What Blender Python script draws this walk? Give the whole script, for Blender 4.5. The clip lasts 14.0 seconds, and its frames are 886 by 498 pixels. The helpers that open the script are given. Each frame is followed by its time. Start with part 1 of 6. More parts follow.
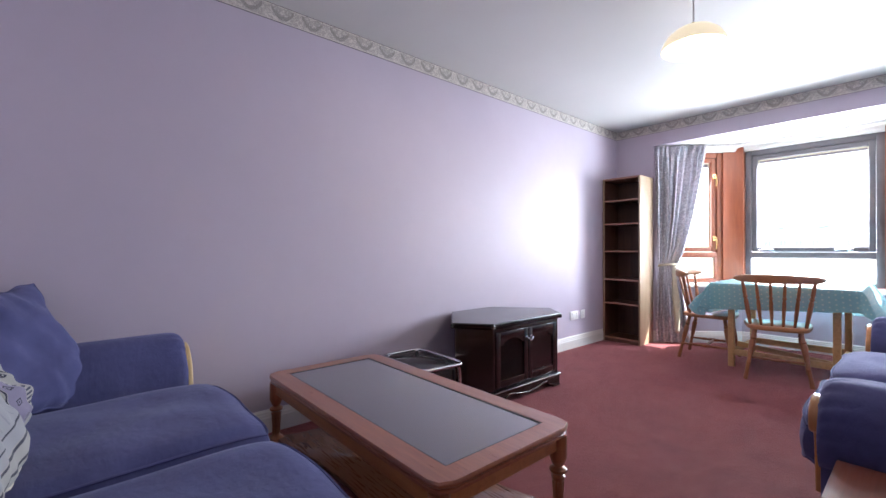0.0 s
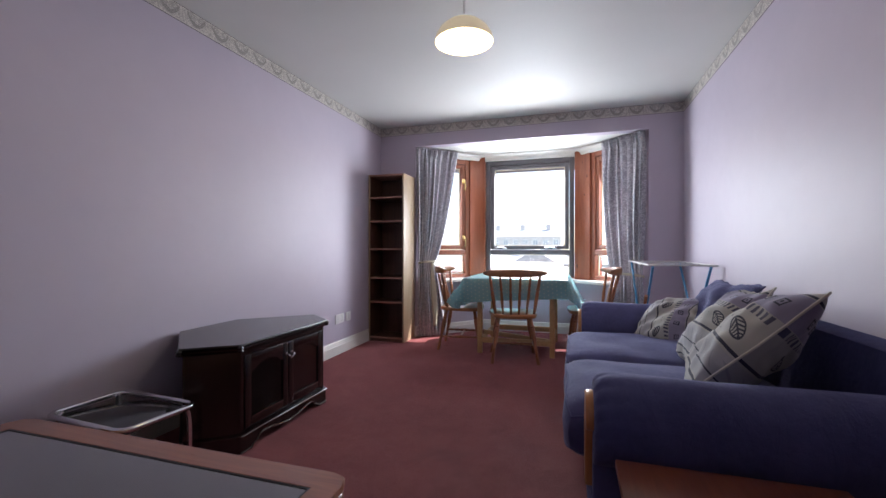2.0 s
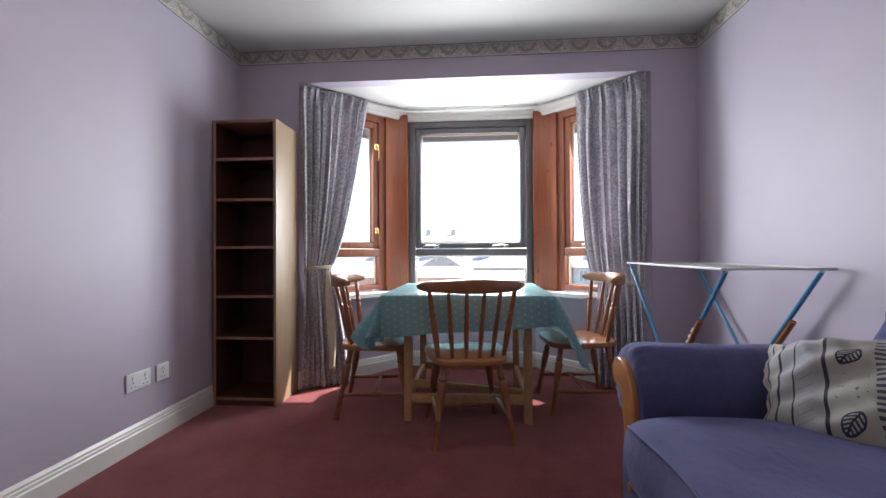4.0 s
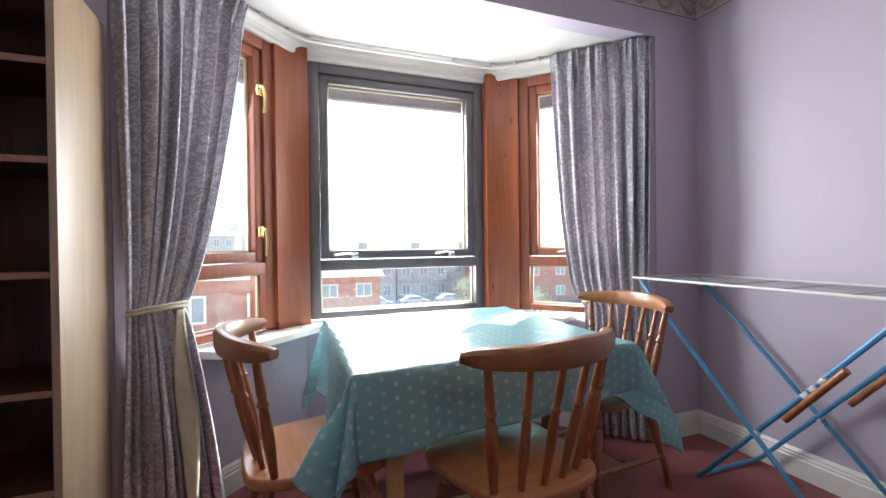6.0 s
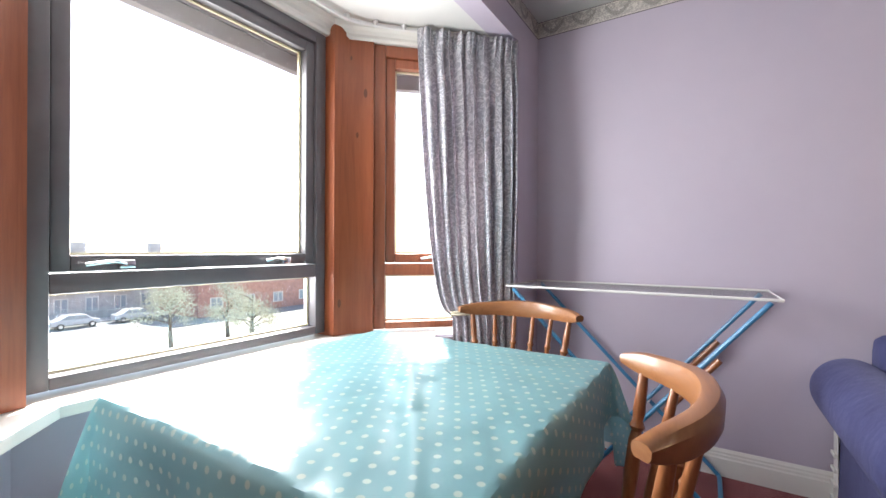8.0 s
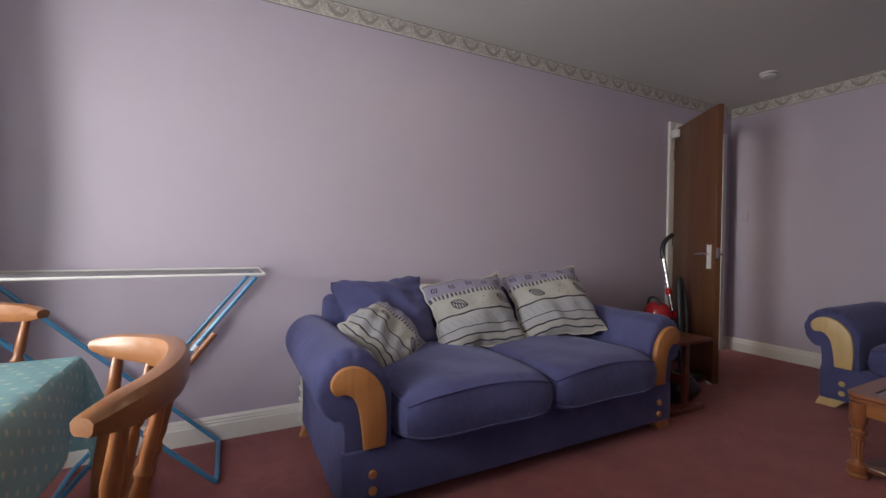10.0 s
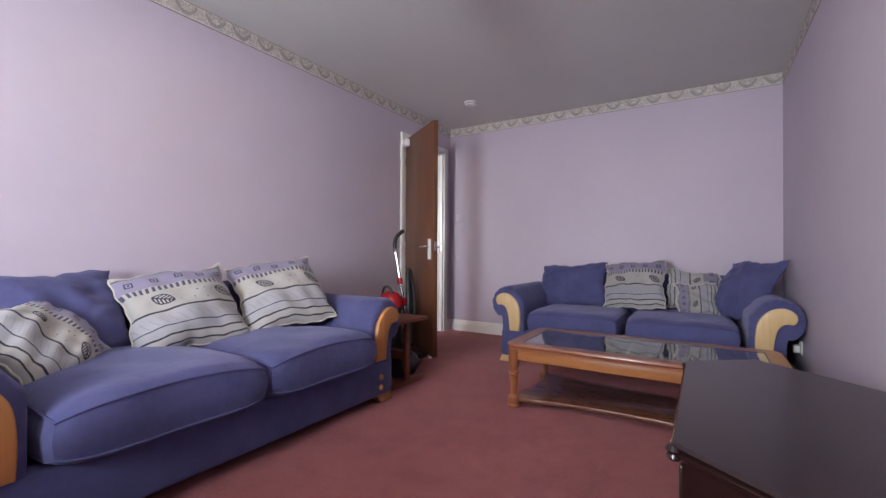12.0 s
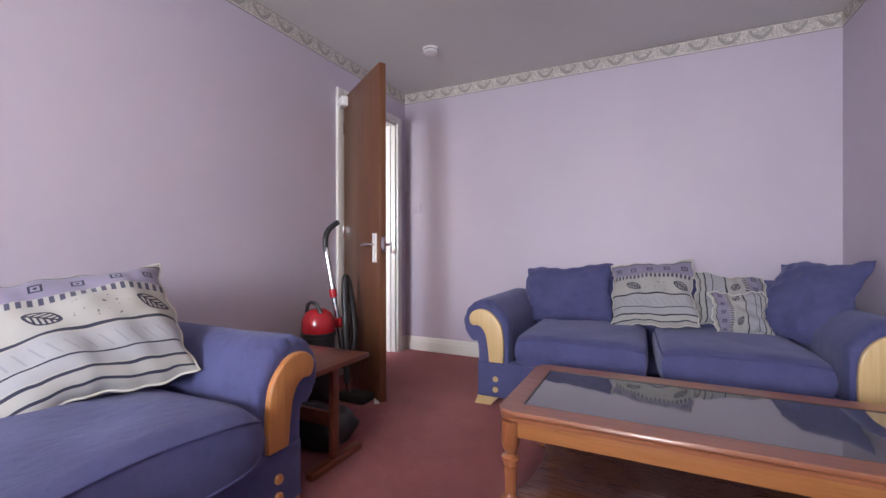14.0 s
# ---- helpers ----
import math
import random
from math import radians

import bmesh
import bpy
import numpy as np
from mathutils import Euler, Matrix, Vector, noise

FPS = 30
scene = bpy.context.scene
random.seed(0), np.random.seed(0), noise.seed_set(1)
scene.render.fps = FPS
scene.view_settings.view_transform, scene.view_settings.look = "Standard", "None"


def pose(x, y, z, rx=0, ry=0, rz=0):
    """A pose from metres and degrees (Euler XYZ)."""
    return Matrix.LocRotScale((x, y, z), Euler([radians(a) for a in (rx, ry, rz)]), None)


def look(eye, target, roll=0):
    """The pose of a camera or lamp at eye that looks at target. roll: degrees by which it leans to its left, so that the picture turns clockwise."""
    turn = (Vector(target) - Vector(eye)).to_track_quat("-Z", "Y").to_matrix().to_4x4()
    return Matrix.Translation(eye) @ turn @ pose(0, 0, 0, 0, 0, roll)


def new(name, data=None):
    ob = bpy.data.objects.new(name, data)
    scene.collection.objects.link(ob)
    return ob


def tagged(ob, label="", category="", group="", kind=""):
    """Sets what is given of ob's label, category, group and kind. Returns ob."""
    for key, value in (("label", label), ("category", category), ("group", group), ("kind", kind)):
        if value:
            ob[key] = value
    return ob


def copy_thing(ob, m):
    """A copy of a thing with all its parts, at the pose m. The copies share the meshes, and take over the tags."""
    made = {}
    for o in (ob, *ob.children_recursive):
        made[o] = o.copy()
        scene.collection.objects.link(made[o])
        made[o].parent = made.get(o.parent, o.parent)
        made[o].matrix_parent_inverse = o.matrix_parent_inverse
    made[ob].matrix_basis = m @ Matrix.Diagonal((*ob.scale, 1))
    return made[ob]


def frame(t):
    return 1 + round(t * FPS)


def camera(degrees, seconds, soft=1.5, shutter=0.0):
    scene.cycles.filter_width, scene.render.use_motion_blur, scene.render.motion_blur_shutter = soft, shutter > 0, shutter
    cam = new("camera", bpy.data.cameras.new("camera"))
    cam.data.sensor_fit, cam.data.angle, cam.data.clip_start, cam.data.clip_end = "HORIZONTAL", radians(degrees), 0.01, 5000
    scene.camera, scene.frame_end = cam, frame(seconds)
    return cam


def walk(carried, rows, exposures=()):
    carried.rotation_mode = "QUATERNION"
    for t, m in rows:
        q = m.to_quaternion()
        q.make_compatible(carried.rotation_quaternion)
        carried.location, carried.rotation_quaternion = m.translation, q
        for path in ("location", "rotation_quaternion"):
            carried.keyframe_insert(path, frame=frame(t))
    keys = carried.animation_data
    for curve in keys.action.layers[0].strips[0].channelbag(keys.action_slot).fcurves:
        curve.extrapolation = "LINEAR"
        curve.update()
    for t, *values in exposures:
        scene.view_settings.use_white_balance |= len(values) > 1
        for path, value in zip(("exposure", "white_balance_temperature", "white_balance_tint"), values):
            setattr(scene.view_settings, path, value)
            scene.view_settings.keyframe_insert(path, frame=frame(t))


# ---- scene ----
cam = camera(93.2, 14.0)
PATH = [
    (0, (0.593, 0.706, 0.987), (1.902, 2.218, 0.992), 0.0),
    (0.5, (0.649, 0.826, 1.005), (2.236, 2.042, 1.011), 0.2),
    (1, (0.645, 0.894, 1.037), (2.391, 1.87, 1.045), 0.2),
    (1.5, (0.679, 0.951, 1.034), (2.526, 1.719, 1.043), 0.1),
    (2, (0.917, 0.964, 0.986), (2.827, 1.555, 0.981), -0.0),
    (2.5, (1.286, 1.021, 0.94), (3.229, 1.495, 0.946), -0.1),
    (3, (1.673, 1.154, 0.918), (3.636, 1.537, 0.923), -0.2),
    (3.2, (1.828, 1.193, 0.918), (3.796, 1.546, 0.929), -0.2),
    (5.3, (3.304, 1.863, 1.021), (5.273, 1.514, 1.014), -0.8),
    (5.5, (3.384, 1.912, 1.034), (5.337, 1.481, 1.025), -0.9),
    (6, (3.597, 2.077, 1.035), (5.476, 1.391, 1.019), -0.7),
    (6.5, (3.9, 2.164, 1.03), (5.699, 1.29, 1.002), -0.6),
    (7, (4.191, 2.258, 1.027), (5.883, 1.191, 1.016), -0.3),
    (7.2, (4.31, 2.303, 1.024), (5.909, 1.102, 1.023), -0.0),
    (9.3, (4.482, 2.325, 1.066), (4.312, 0.332, 1.020), 0.1),
    (9.5, (4.457, 2.339, 1.059), (4.075, 0.376, 1.011), 0.2),
    (10, (4.355, 2.362, 1.004), (3.44, 0.583, 0.974), 0.7),
    (10.5, (4.279, 2.414, 0.954), (3.002, 0.875, 0.95), 0.6),
    (11, (4.233, 2.476, 0.927), (2.72, 1.167, 0.931), 0.5),
    (11.5, (4.211, 2.506, 0.899), (2.568, 1.367, 0.913), 0.4),
    (12, (4.2, 2.521, 0.894), (2.503, 1.463, 0.912), 0.3),
    (12.5, (4.15, 2.478, 0.905), (2.434, 1.45, 0.924), 0.1),
    (13, (3.961, 2.39, 0.92), (2.239, 1.373, 0.93), -0.1),
    (13.5, (3.676, 2.216, 0.916), (1.926, 1.248, 0.922), -0.0),
    (14, (3.297, 2.008, 0.921), (1.503, 1.124, 0.918), -0.1),
]
EXPOSURES = [(0, 2.77, 5900, 10), (0.5, 2.56, 5950, 10), (1.5, 1.96, 6100, 11), (3.0, 1.48, 6250, 11), (5.5, 1.62, 6450, 10), (7.2, 1.72, 6550, 10), (9.5, 1.39, 6850, 10), (10.5, 1.36, 6900, 11), (11.0, 1.72, 6800, 12), (11.5, 2.09, 6550, 13), (12.5, 2.53, 6300, 15), (14, 2.67, 6300, 15)]
walk(cam, [(t, look(eye, target, roll)) for t, eye, target, roll in PATH], EXPOSURES)

# ---------------------------------------------------------------- world, sun and large lights
world = bpy.data.worlds.new("sky")
scene.world = world
world.use_nodes = True
wn = world.node_tree.nodes
sky = wn.new("ShaderNodeTexSky")
sky.sky_type, sky.sun_disc = "NISHITA", False
sky.sun_elevation, sky.sun_rotation = radians(46), radians(138.7)
wn["Background"].inputs["Strength"].default_value = 0.15
world.node_tree.links.new(sky.outputs[0], wn["Background"].inputs["Color"])

sun = new("sun", bpy.data.lights.new("sun", "SUN"))
sun.data.energy, sun.data.angle, sun.data.color = 5.0, radians(0.6), (1.0, 0.95, 0.88)
sun.matrix_world = look((17.6, -20, 27.6), (0, 0, 0))


def window_light(name, eye, target, w, h, power, spread):
    """An area lamp set in an opening in place of the sky's light."""
    ob = new(name, bpy.data.lights.new(name, "AREA"))
    ob.data.shape, ob.data.size, ob.data.size_y = "RECTANGLE", w, h
    ob.data.energy, ob.data.color = power, (0.93, 0.965, 1.0)
    ob.data.spread = radians(spread)
    ob.matrix_world = look(eye, target)
    return ob


window_light("skylight_front", (6.10, 1.46, 1.30), (0, 1.46, 0.6), 0.95, 1.15, 27, 155)
window_light("skylight_side_a", (5.66, 2.50, 1.34), (4.6, 1.44, 0.9), 0.55, 1.15, 3, 175)
# fill lamp added to brighten the hall, in an invented opening
window_light("hall_fill", (2.585, -0.725, 1.45), (-0.4, -0.725, 1.1), 0.70, 1.0, 9, 175)
window_light("skylight_side_b", (5.66, 0.42, 1.34), (4.6, 1.48, 0.9), 0.55, 1.15, 4.5, 175)


# ---------------------------------------------------------------- materials
class Nodes:
    """A node material written as sums."""

    def __init__(self, name):
        self.mat = bpy.data.materials.new(name)
        self.mat.use_nodes = True
        self.tree = self.mat.node_tree
        self.bsdf = self.tree.nodes["Principled BSDF"]

    def node(self, kind, **sockets):
        n = self.tree.nodes.new(kind)
        for key, value in sockets.items():
            self.put(n.inputs[key.replace("_", " ")], value)
        return n

    def put(self, socket, value):
        if isinstance(value, bpy.types.NodeSocket):
            self.tree.links.new(value, socket)
        else:
            socket.default_value = value

    def math(self, op, a, b=0.0, c=0.0):
        n = self.tree.nodes.new("ShaderNodeMath")
        n.operation = op
        for i, v in enumerate((a, b, c)):
            self.put(n.inputs[i], v)
        return n.outputs[0]

    def mix(self, fac, a, b):
        n = self.tree.nodes.new("ShaderNodeMix")
        n.data_type = "RGBA"
        self.put(n.inputs[0], fac)
        self.put(n.inputs[6], a if isinstance(a, bpy.types.NodeSocket) else (*a, 1))
        self.put(n.inputs[7], b if isinstance(b, bpy.types.NodeSocket) else (*b, 1))
        return n.outputs[2]

    def coords(self, kind="Object", scale=(1, 1, 1)):
        tc = self.tree.nodes.new("ShaderNodeTexCoord")
        mp = self.node("ShaderNodeMapping", Vector=tc.outputs[kind])
        mp.inputs["Scale"].default_value = scale
        return mp.outputs[0]

    def noise(self, vec, scale, detail=3.0, rough=0.55, distort=0.0):
        return self.node("ShaderNodeTexNoise", Vector=vec, Scale=scale, Detail=detail, Roughness=rough, Distortion=distort).outputs[0]

    def ramp(self, fac, lo, hi):
        n = self.tree.nodes.new("ShaderNodeMapRange")
        self.put(n.inputs[0], fac)
        n.inputs[1].default_value, n.inputs[2].default_value = lo, hi
        return n.outputs[0]

    def xyz(self, vec):
        n = self.node("ShaderNodeSeparateXYZ", Vector=vec)
        return n.outputs

    def bump(self, height, strength, distance=0.002):
        n = self.node("ShaderNodeBump", Height=height)
        n.inputs["Strength"].default_value, n.inputs["Distance"].default_value = strength, distance
        self.put(self.bsdf.inputs["Normal"], n.outputs[0])

    def see_through(self, color, share):
        """Lets part of the light through, as thin cloth does."""
        tr = self.node("ShaderNodeBsdfTranslucent", Color=color)
        mx = self.tree.nodes.new("ShaderNodeMixShader")
        mx.inputs[0].default_value = share
        self.tree.links.new(self.bsdf.outputs[0], mx.inputs[1])
        self.tree.links.new(tr.outputs[0], mx.inputs[2])
        self.tree.links.new(mx.outputs[0], self.tree.nodes["Material Output"].inputs["Surface"])
        return self.mat

    def done(self, color, rough=0.6, metal=0.0, **extra):
        self.put(self.bsdf.inputs["Base Color"], color if isinstance(color, bpy.types.NodeSocket) else (*color, 1))
        self.put(self.bsdf.inputs["Roughness"], rough)
        self.bsdf.inputs["Metallic"].default_value = metal
        for key, value in extra.items():
            self.put(self.bsdf.inputs[key.replace("_", " ")], value)
        return self.mat


def plain(name, color, rough=0.5, metal=0.0, vary=0.12, scale=9.0, bump=0.05, grain=220.0, **extra):
    """A plain surface with slight unevenness at two scales."""
    n = Nodes(name)
    v = n.coords()
    big, fine = n.noise(v, scale, 4), n.noise(v, grain, 2)
    c = n.mix(n.ramp(big, 0.3, 0.7), tuple(k * (1 - vary) for k in color), tuple(min(1, k * (1 + vary)) for k in color))
    n.bump(fine, bump)
    return n.done(c, n.math("ADD", n.math("MULTIPLY", big, 0.12), rough - 0.06), metal, **extra)


def wood(name, dark, light, rough=0.35, along="x", scale=1.0, gloss=0.0, knots=0.0, bump=0.08):
    """Long-grained wood, the grain along one axis of the thing."""
    n = Nodes(name)
    s = {"x": (0.9, 14, 14), "y": (14, 0.9, 14), "z": (14, 14, 0.9)}[along]
    v = n.coords(scale=tuple(k * scale for k in s))
    g1 = n.noise(v, 2.2, 5, 0.6, 1.2)
    g2 = n.noise(v, 11.0, 3, 0.6)
    pores = n.noise(n.coords(scale=tuple(k * scale for k in s)), 40.0, 2)
    f = n.math("ADD", n.math("MULTIPLY", g1, 0.7), n.math("MULTIPLY", g2, 0.3))
    c = n.mix(n.ramp(f, 0.34, 0.66), dark, light)
    if knots:
        k = n.node("ShaderNodeTexVoronoi", Vector=n.coords(scale=(7, 7, 3)), Scale=1.0).outputs["Distance"]
        c = n.mix(n.math("MULTIPLY", n.math("LESS_THAN", k, 0.075), knots), c, tuple(q * 0.35 for q in dark))
    n.bump(pores, bump, 0.001)
    return n.done(c, n.math("ADD", n.math("MULTIPLY", g2, 0.15), rough - 0.07), 0.0, Coat_Weight=gloss, Coat_Roughness=0.12)


def make_wall():
    """Lilac silk emulsion on textured lining paper."""
    n = Nodes("lilac_wall_paint")
    v = n.coords()
    big = n.noise(v, 0.9, 4)
    mid = n.noise(v, 14.0, 3)
    roller = n.noise(v, 170.0, 3)
    c = n.mix(n.ramp(big, 0.3, 0.7), (0.475, 0.420, 0.505), (0.525, 0.463, 0.548))
    c = n.mix(n.math("MULTIPLY", n.ramp(mid, 0.45, 0.7), 0.12), c, (0.455, 0.397, 0.486))
    n.bump(n.math("ADD", n.math("MULTIPLY", roller, 0.5), mid), 0.10, 0.0025)
    return n.done(c, n.math("ADD", n.math("MULTIPLY", mid, 0.08), 0.48), Specular_IOR_Level=0.33)


def make_carpet():
    n = Nodes("maroon_carpet")
    v = n.coords()
    big, mid, tuft = n.noise(v, 1.7, 5, 0.65), n.noise(v, 9.0, 4, 0.6), n.noise(v, 420.0, 2)
    c = n.mix(n.ramp(big, 0.32, 0.68), (0.150, 0.030, 0.034), (0.245, 0.060, 0.062))
    c = n.mix(n.math("MULTIPLY", n.ramp(mid, 0.42, 0.66), 0.6), c, (0.28, 0.086, 0.087))
    blot = n.noise(v, 4.2, 5, 0.7, 0.6)
    c = n.mix(n.math("MULTIPLY", n.ramp(blot, 0.48, 0.66), 0.7), c, (0.095, 0.017, 0.021))
    crumb = n.noise(v, 70.0, 3, 0.7)
    c = n.mix(n.math("MULTIPLY", n.ramp(crumb, 0.46, 0.7), 0.6), c, (0.29, 0.085, 0.088))
    c = n.mix(n.math("MULTIPLY", n.ramp(tuft, 0.35, 0.65), 0.35), c, (0.11, 0.022, 0.026))
    n.bump(n.math("ADD", n.math("ADD", tuft, n.math("MULTIPLY", crumb, 0.8)), n.math("MULTIPLY", mid, 0.9)), 0.8, 0.006)
    return n.done(c, 0.74, Sheen_Weight=0.65, Sheen_Roughness=0.30, Sheen_Tint=(0.95, 0.48, 0.48, 1), Specular_IOR_Level=0.2)


def make_border():
    """Cream wallpaper border with grey scrolls; u runs along the wall in metres, v up."""
    n = Nodes("scroll_border_paper")
    u, v, _ = n.xyz(n.coords("UV"))
    cell = 0.172
    x = n.math("MULTIPLY", n.math("SUBTRACT", n.math("FRACT", n.math("DIVIDE", u, cell)), 0.5), cell)
    ax = n.math("ABSOLUTE", x)
    uv = n.coords("UV")
    leafy, fine = n.noise(uv, 62.0, 3, 0.6, 1.5), n.noise(uv, 190.0, 2)
    # a thick leafy garland that hangs in each repeat
    curve = n.math("ADD", 0.028, n.math("MULTIPLY", n.math("MULTIPLY", ax, ax), 13.0))
    off = n.math("ABSOLUTE", n.math("SUBTRACT", v, n.math("ADD", curve, n.math("MULTIPLY", n.math("SUBTRACT", leafy, 0.5), 0.03))))
    swag = n.math("MULTIPLY", n.math("LESS_THAN", off, 0.0125), n.math("LESS_THAN", ax, 0.062))
    # two scrolls above it on either side
    dx, dy = n.math("SUBTRACT", ax, 0.030), n.math("SUBTRACT", v, 0.066)
    r = n.math("SQRT", n.math("ADD", n.math("MULTIPLY", dx, dx), n.math("MULTIPLY", dy, dy)))
    a = n.math("ARCTAN2", dy, dx)
    spiral = n.math("SINE", n.math("ADD", n.math("MULTIPLY", r, 330.0), a))
    scroll = n.math("MULTIPLY", n.math("MULTIPLY", n.math("GREATER_THAN", spiral, 0.2), n.math("LESS_THAN", r, 0.026)), 0.75)
    # sprays of leaves between the repeats
    spray = n.math("MULTIPLY", n.math("GREATER_THAN", leafy, 0.48), n.math("MULTIPLY", n.math("LESS_THAN", n.math("ABSOLUTE", n.math("SUBTRACT", v, 0.047)), 0.038), 0.65))
    wob = n.ramp(fine, 0.3, 0.65)
    ink = n.math("MULTIPLY", n.math("MAXIMUM", n.math("MAXIMUM", swag, scroll), spray), n.math("ADD", 0.40, n.math("MULTIPLY", wob, 0.55)))
    line = n.math("MAXIMUM", n.math("LESS_THAN", v, 0.004), n.math("GREATER_THAN", v, 0.091))
    base = n.mix(n.ramp(n.noise(n.coords("UV"), 30, 3), 0.35, 0.7), (0.64, 0.595, 0.545), (0.56, 0.515, 0.475))
    c = n.mix(ink, base, (0.19, 0.175, 0.16))
    c = n.mix(line, c, (0.17, 0.15, 0.16))
    return n.done(c, 0.55)


def make_cushion_print():
    """Cream print with navy stripes, a lilac band, dashes, squares and leaves; UV from 0 to 1."""
    n = Nodes("leaf_print_cotton")
    uv = n.coords("UV")
    u, v, _ = n.xyz(uv)
    warp = n.math("MULTIPLY", n.math("SUBTRACT", n.noise(uv, 5.0, 2), 0.5), 0.02)
    v = n.math("ADD", v, warp)

    def band(lo, hi, w=None):
        return n.math("MULTIPLY", n.math("GREATER_THAN", v if w is None else w, lo), n.math("LESS_THAN", v if w is None else w, hi))

    cream, navy, lilac, grey = (0.35, 0.340, 0.322), (0.030, 0.032, 0.055), (0.225, 0.205, 0.290), (0.315, 0.315, 0.335)
    c = n.mix(band(0.74, 0.93), cream, lilac)
    c = n.mix(band(0.16, 0.40), c, grey)
    for lo, hi in ((0.935, 0.950), (0.416, 0.438), (0.237, 0.248), (0.130, 0.150), (0.044, 0.060)):
        c = n.mix(band(lo, hi), c, navy)
    # row of dashes
    dash = n.math("MULTIPLY", band(0.675, 0.735), n.math("LESS_THAN", n.math("FRACT", n.math("MULTIPLY", u, 20.0)), 0.5))
    c = n.mix(dash, c, (0.06, 0.06, 0.10))
    # small squares in the lilac band
    sx = n.math("ABSOLUTE", n.math("SUBTRACT", n.math("FRACT", n.math("MULTIPLY", u, 5.0)), 0.5))
    sy = n.math("MULTIPLY", n.math("ABSOLUTE", n.math("SUBTRACT", v, 0.835)), 5.0)
    m = n.math("MAXIMUM", sx, sy)
    ring = n.math("MULTIPLY", n.math("GREATER_THAN", m, 0.11), n.math("LESS_THAN", m, 0.17))
    c = n.mix(n.math("MAXIMUM", ring, n.math("LESS_THAN", m, 0.045)), c, navy)
    # leaves
    for cx, cy in ((0.30, 0.555), (0.86, 0.555)):
        dx, dy = n.math("SUBTRACT", u, cx), n.math("SUBTRACT", v, cy)
        a = n.math("ADD", n.math("MULTIPLY", dx, 0.88), n.math("MULTIPLY", dy, -0.47))
        b = n.math("ADD", n.math("MULTIPLY", dx, 0.47), n.math("MULTIPLY", dy, 0.88))
        ell = n.math("ADD", n.math("POWER", n.math("ABSOLUTE", n.math("DIVIDE", a, 0.10)), 1.6), n.math("POWER", n.math("ABSOLUTE", n.math("DIVIDE", b, 0.058)), 1.6))
        vein = n.math("GREATER_THAN", n.math("SINE", n.math("MULTIPLY", n.math("ADD", a, n.math("MULTIPLY", n.math("ABSOLUTE", b), -0.9)), 190.0)), 0.1)
        mid = n.math("LESS_THAN", n.math("ABSOLUTE", b), 0.006)
        leaf = n.math("MULTIPLY", n.math("LESS_THAN", ell, 1.0), n.math("MAXIMUM", n.math("MAXIMUM", vein, mid), n.math("GREATER_THAN", ell, 0.72)))
        c = n.mix(leaf, c, navy)
    # sprigs
    sp = n.noise(uv, 26.0, 1)
    c = n.mix(n.math("MULTIPLY", n.math("MULTIPLY", band(0.47, 0.64), n.math("GREATER_THAN", sp, 0.68)), n.math("LESS_THAN", n.math("ABSOLUTE", n.math("SUBTRACT", u, 0.58)), 0.14)), c, (0.10, 0.10, 0.12))
    sl = n.math("LESS_THAN", n.math("FRACT", n.math("ADD", n.math("MULTIPLY", u, 13.0), n.math("MULTIPLY", v, 9.0))), 0.16)
    c = n.mix(n.math("MULTIPLY", n.math("MULTIPLY", sl, band(0.27, 0.36)), 0.3), c, (0.12, 0.12, 0.18))
    n.bump(n.noise(uv, 260.0, 2), 0.25, 0.001)
    return n.done(c, 0.9, Sheen_Weight=0.15, Specular_IOR_Level=0.2)


def make_tablecloth():
    """Teal cloth with pale dots; UV in metres."""
    n = Nodes("teal_dotted_cloth")
    uv = n.coords("UV")
    u, v, _ = n.xyz(uv)
    p = 0.036
    gu, gv = n.math("DIVIDE", u, p), n.math("DIVIDE", v, p)
    row = n.math("MULTIPLY", n.math("FLOORED_MODULO", n.math("FLOOR", gv), 2.0), 0.5)
    fu = n.math("SUBTRACT", n.math("FRACT", n.math("ADD", gu, row)), 0.5)
    fv = n.math("SUBTRACT", n.math("FRACT", gv), 0.5)
    r = n.math("SQRT", n.math("ADD", n.math("MULTIPLY", fu, fu), n.math("MULTIPLY", fv, fv)))
    dot = n.math("SUBTRACT", 1.0, n.ramp(r, 0.15, 0.20))
    base = n.mix(n.ramp(n.noise(uv, 4.0, 4), 0.35, 0.65), (0.34, 0.60, 0.655), (0.41, 0.67, 0.715))
    c = n.mix(n.math("MULTIPLY", dot, 0.85), base, (0.84, 0.87, 0.80))
    n.bump(n.noise(uv, 500.0, 2), 0.2, 0.0006)
    n.done(c, 0.36, Specular_IOR_Level=0.5, Coat_Weight=0.5, Coat_Roughness=0.22)
    return n.see_through(n.mix(0.35, c, (0.75, 0.85, 0.85)), 0.60)


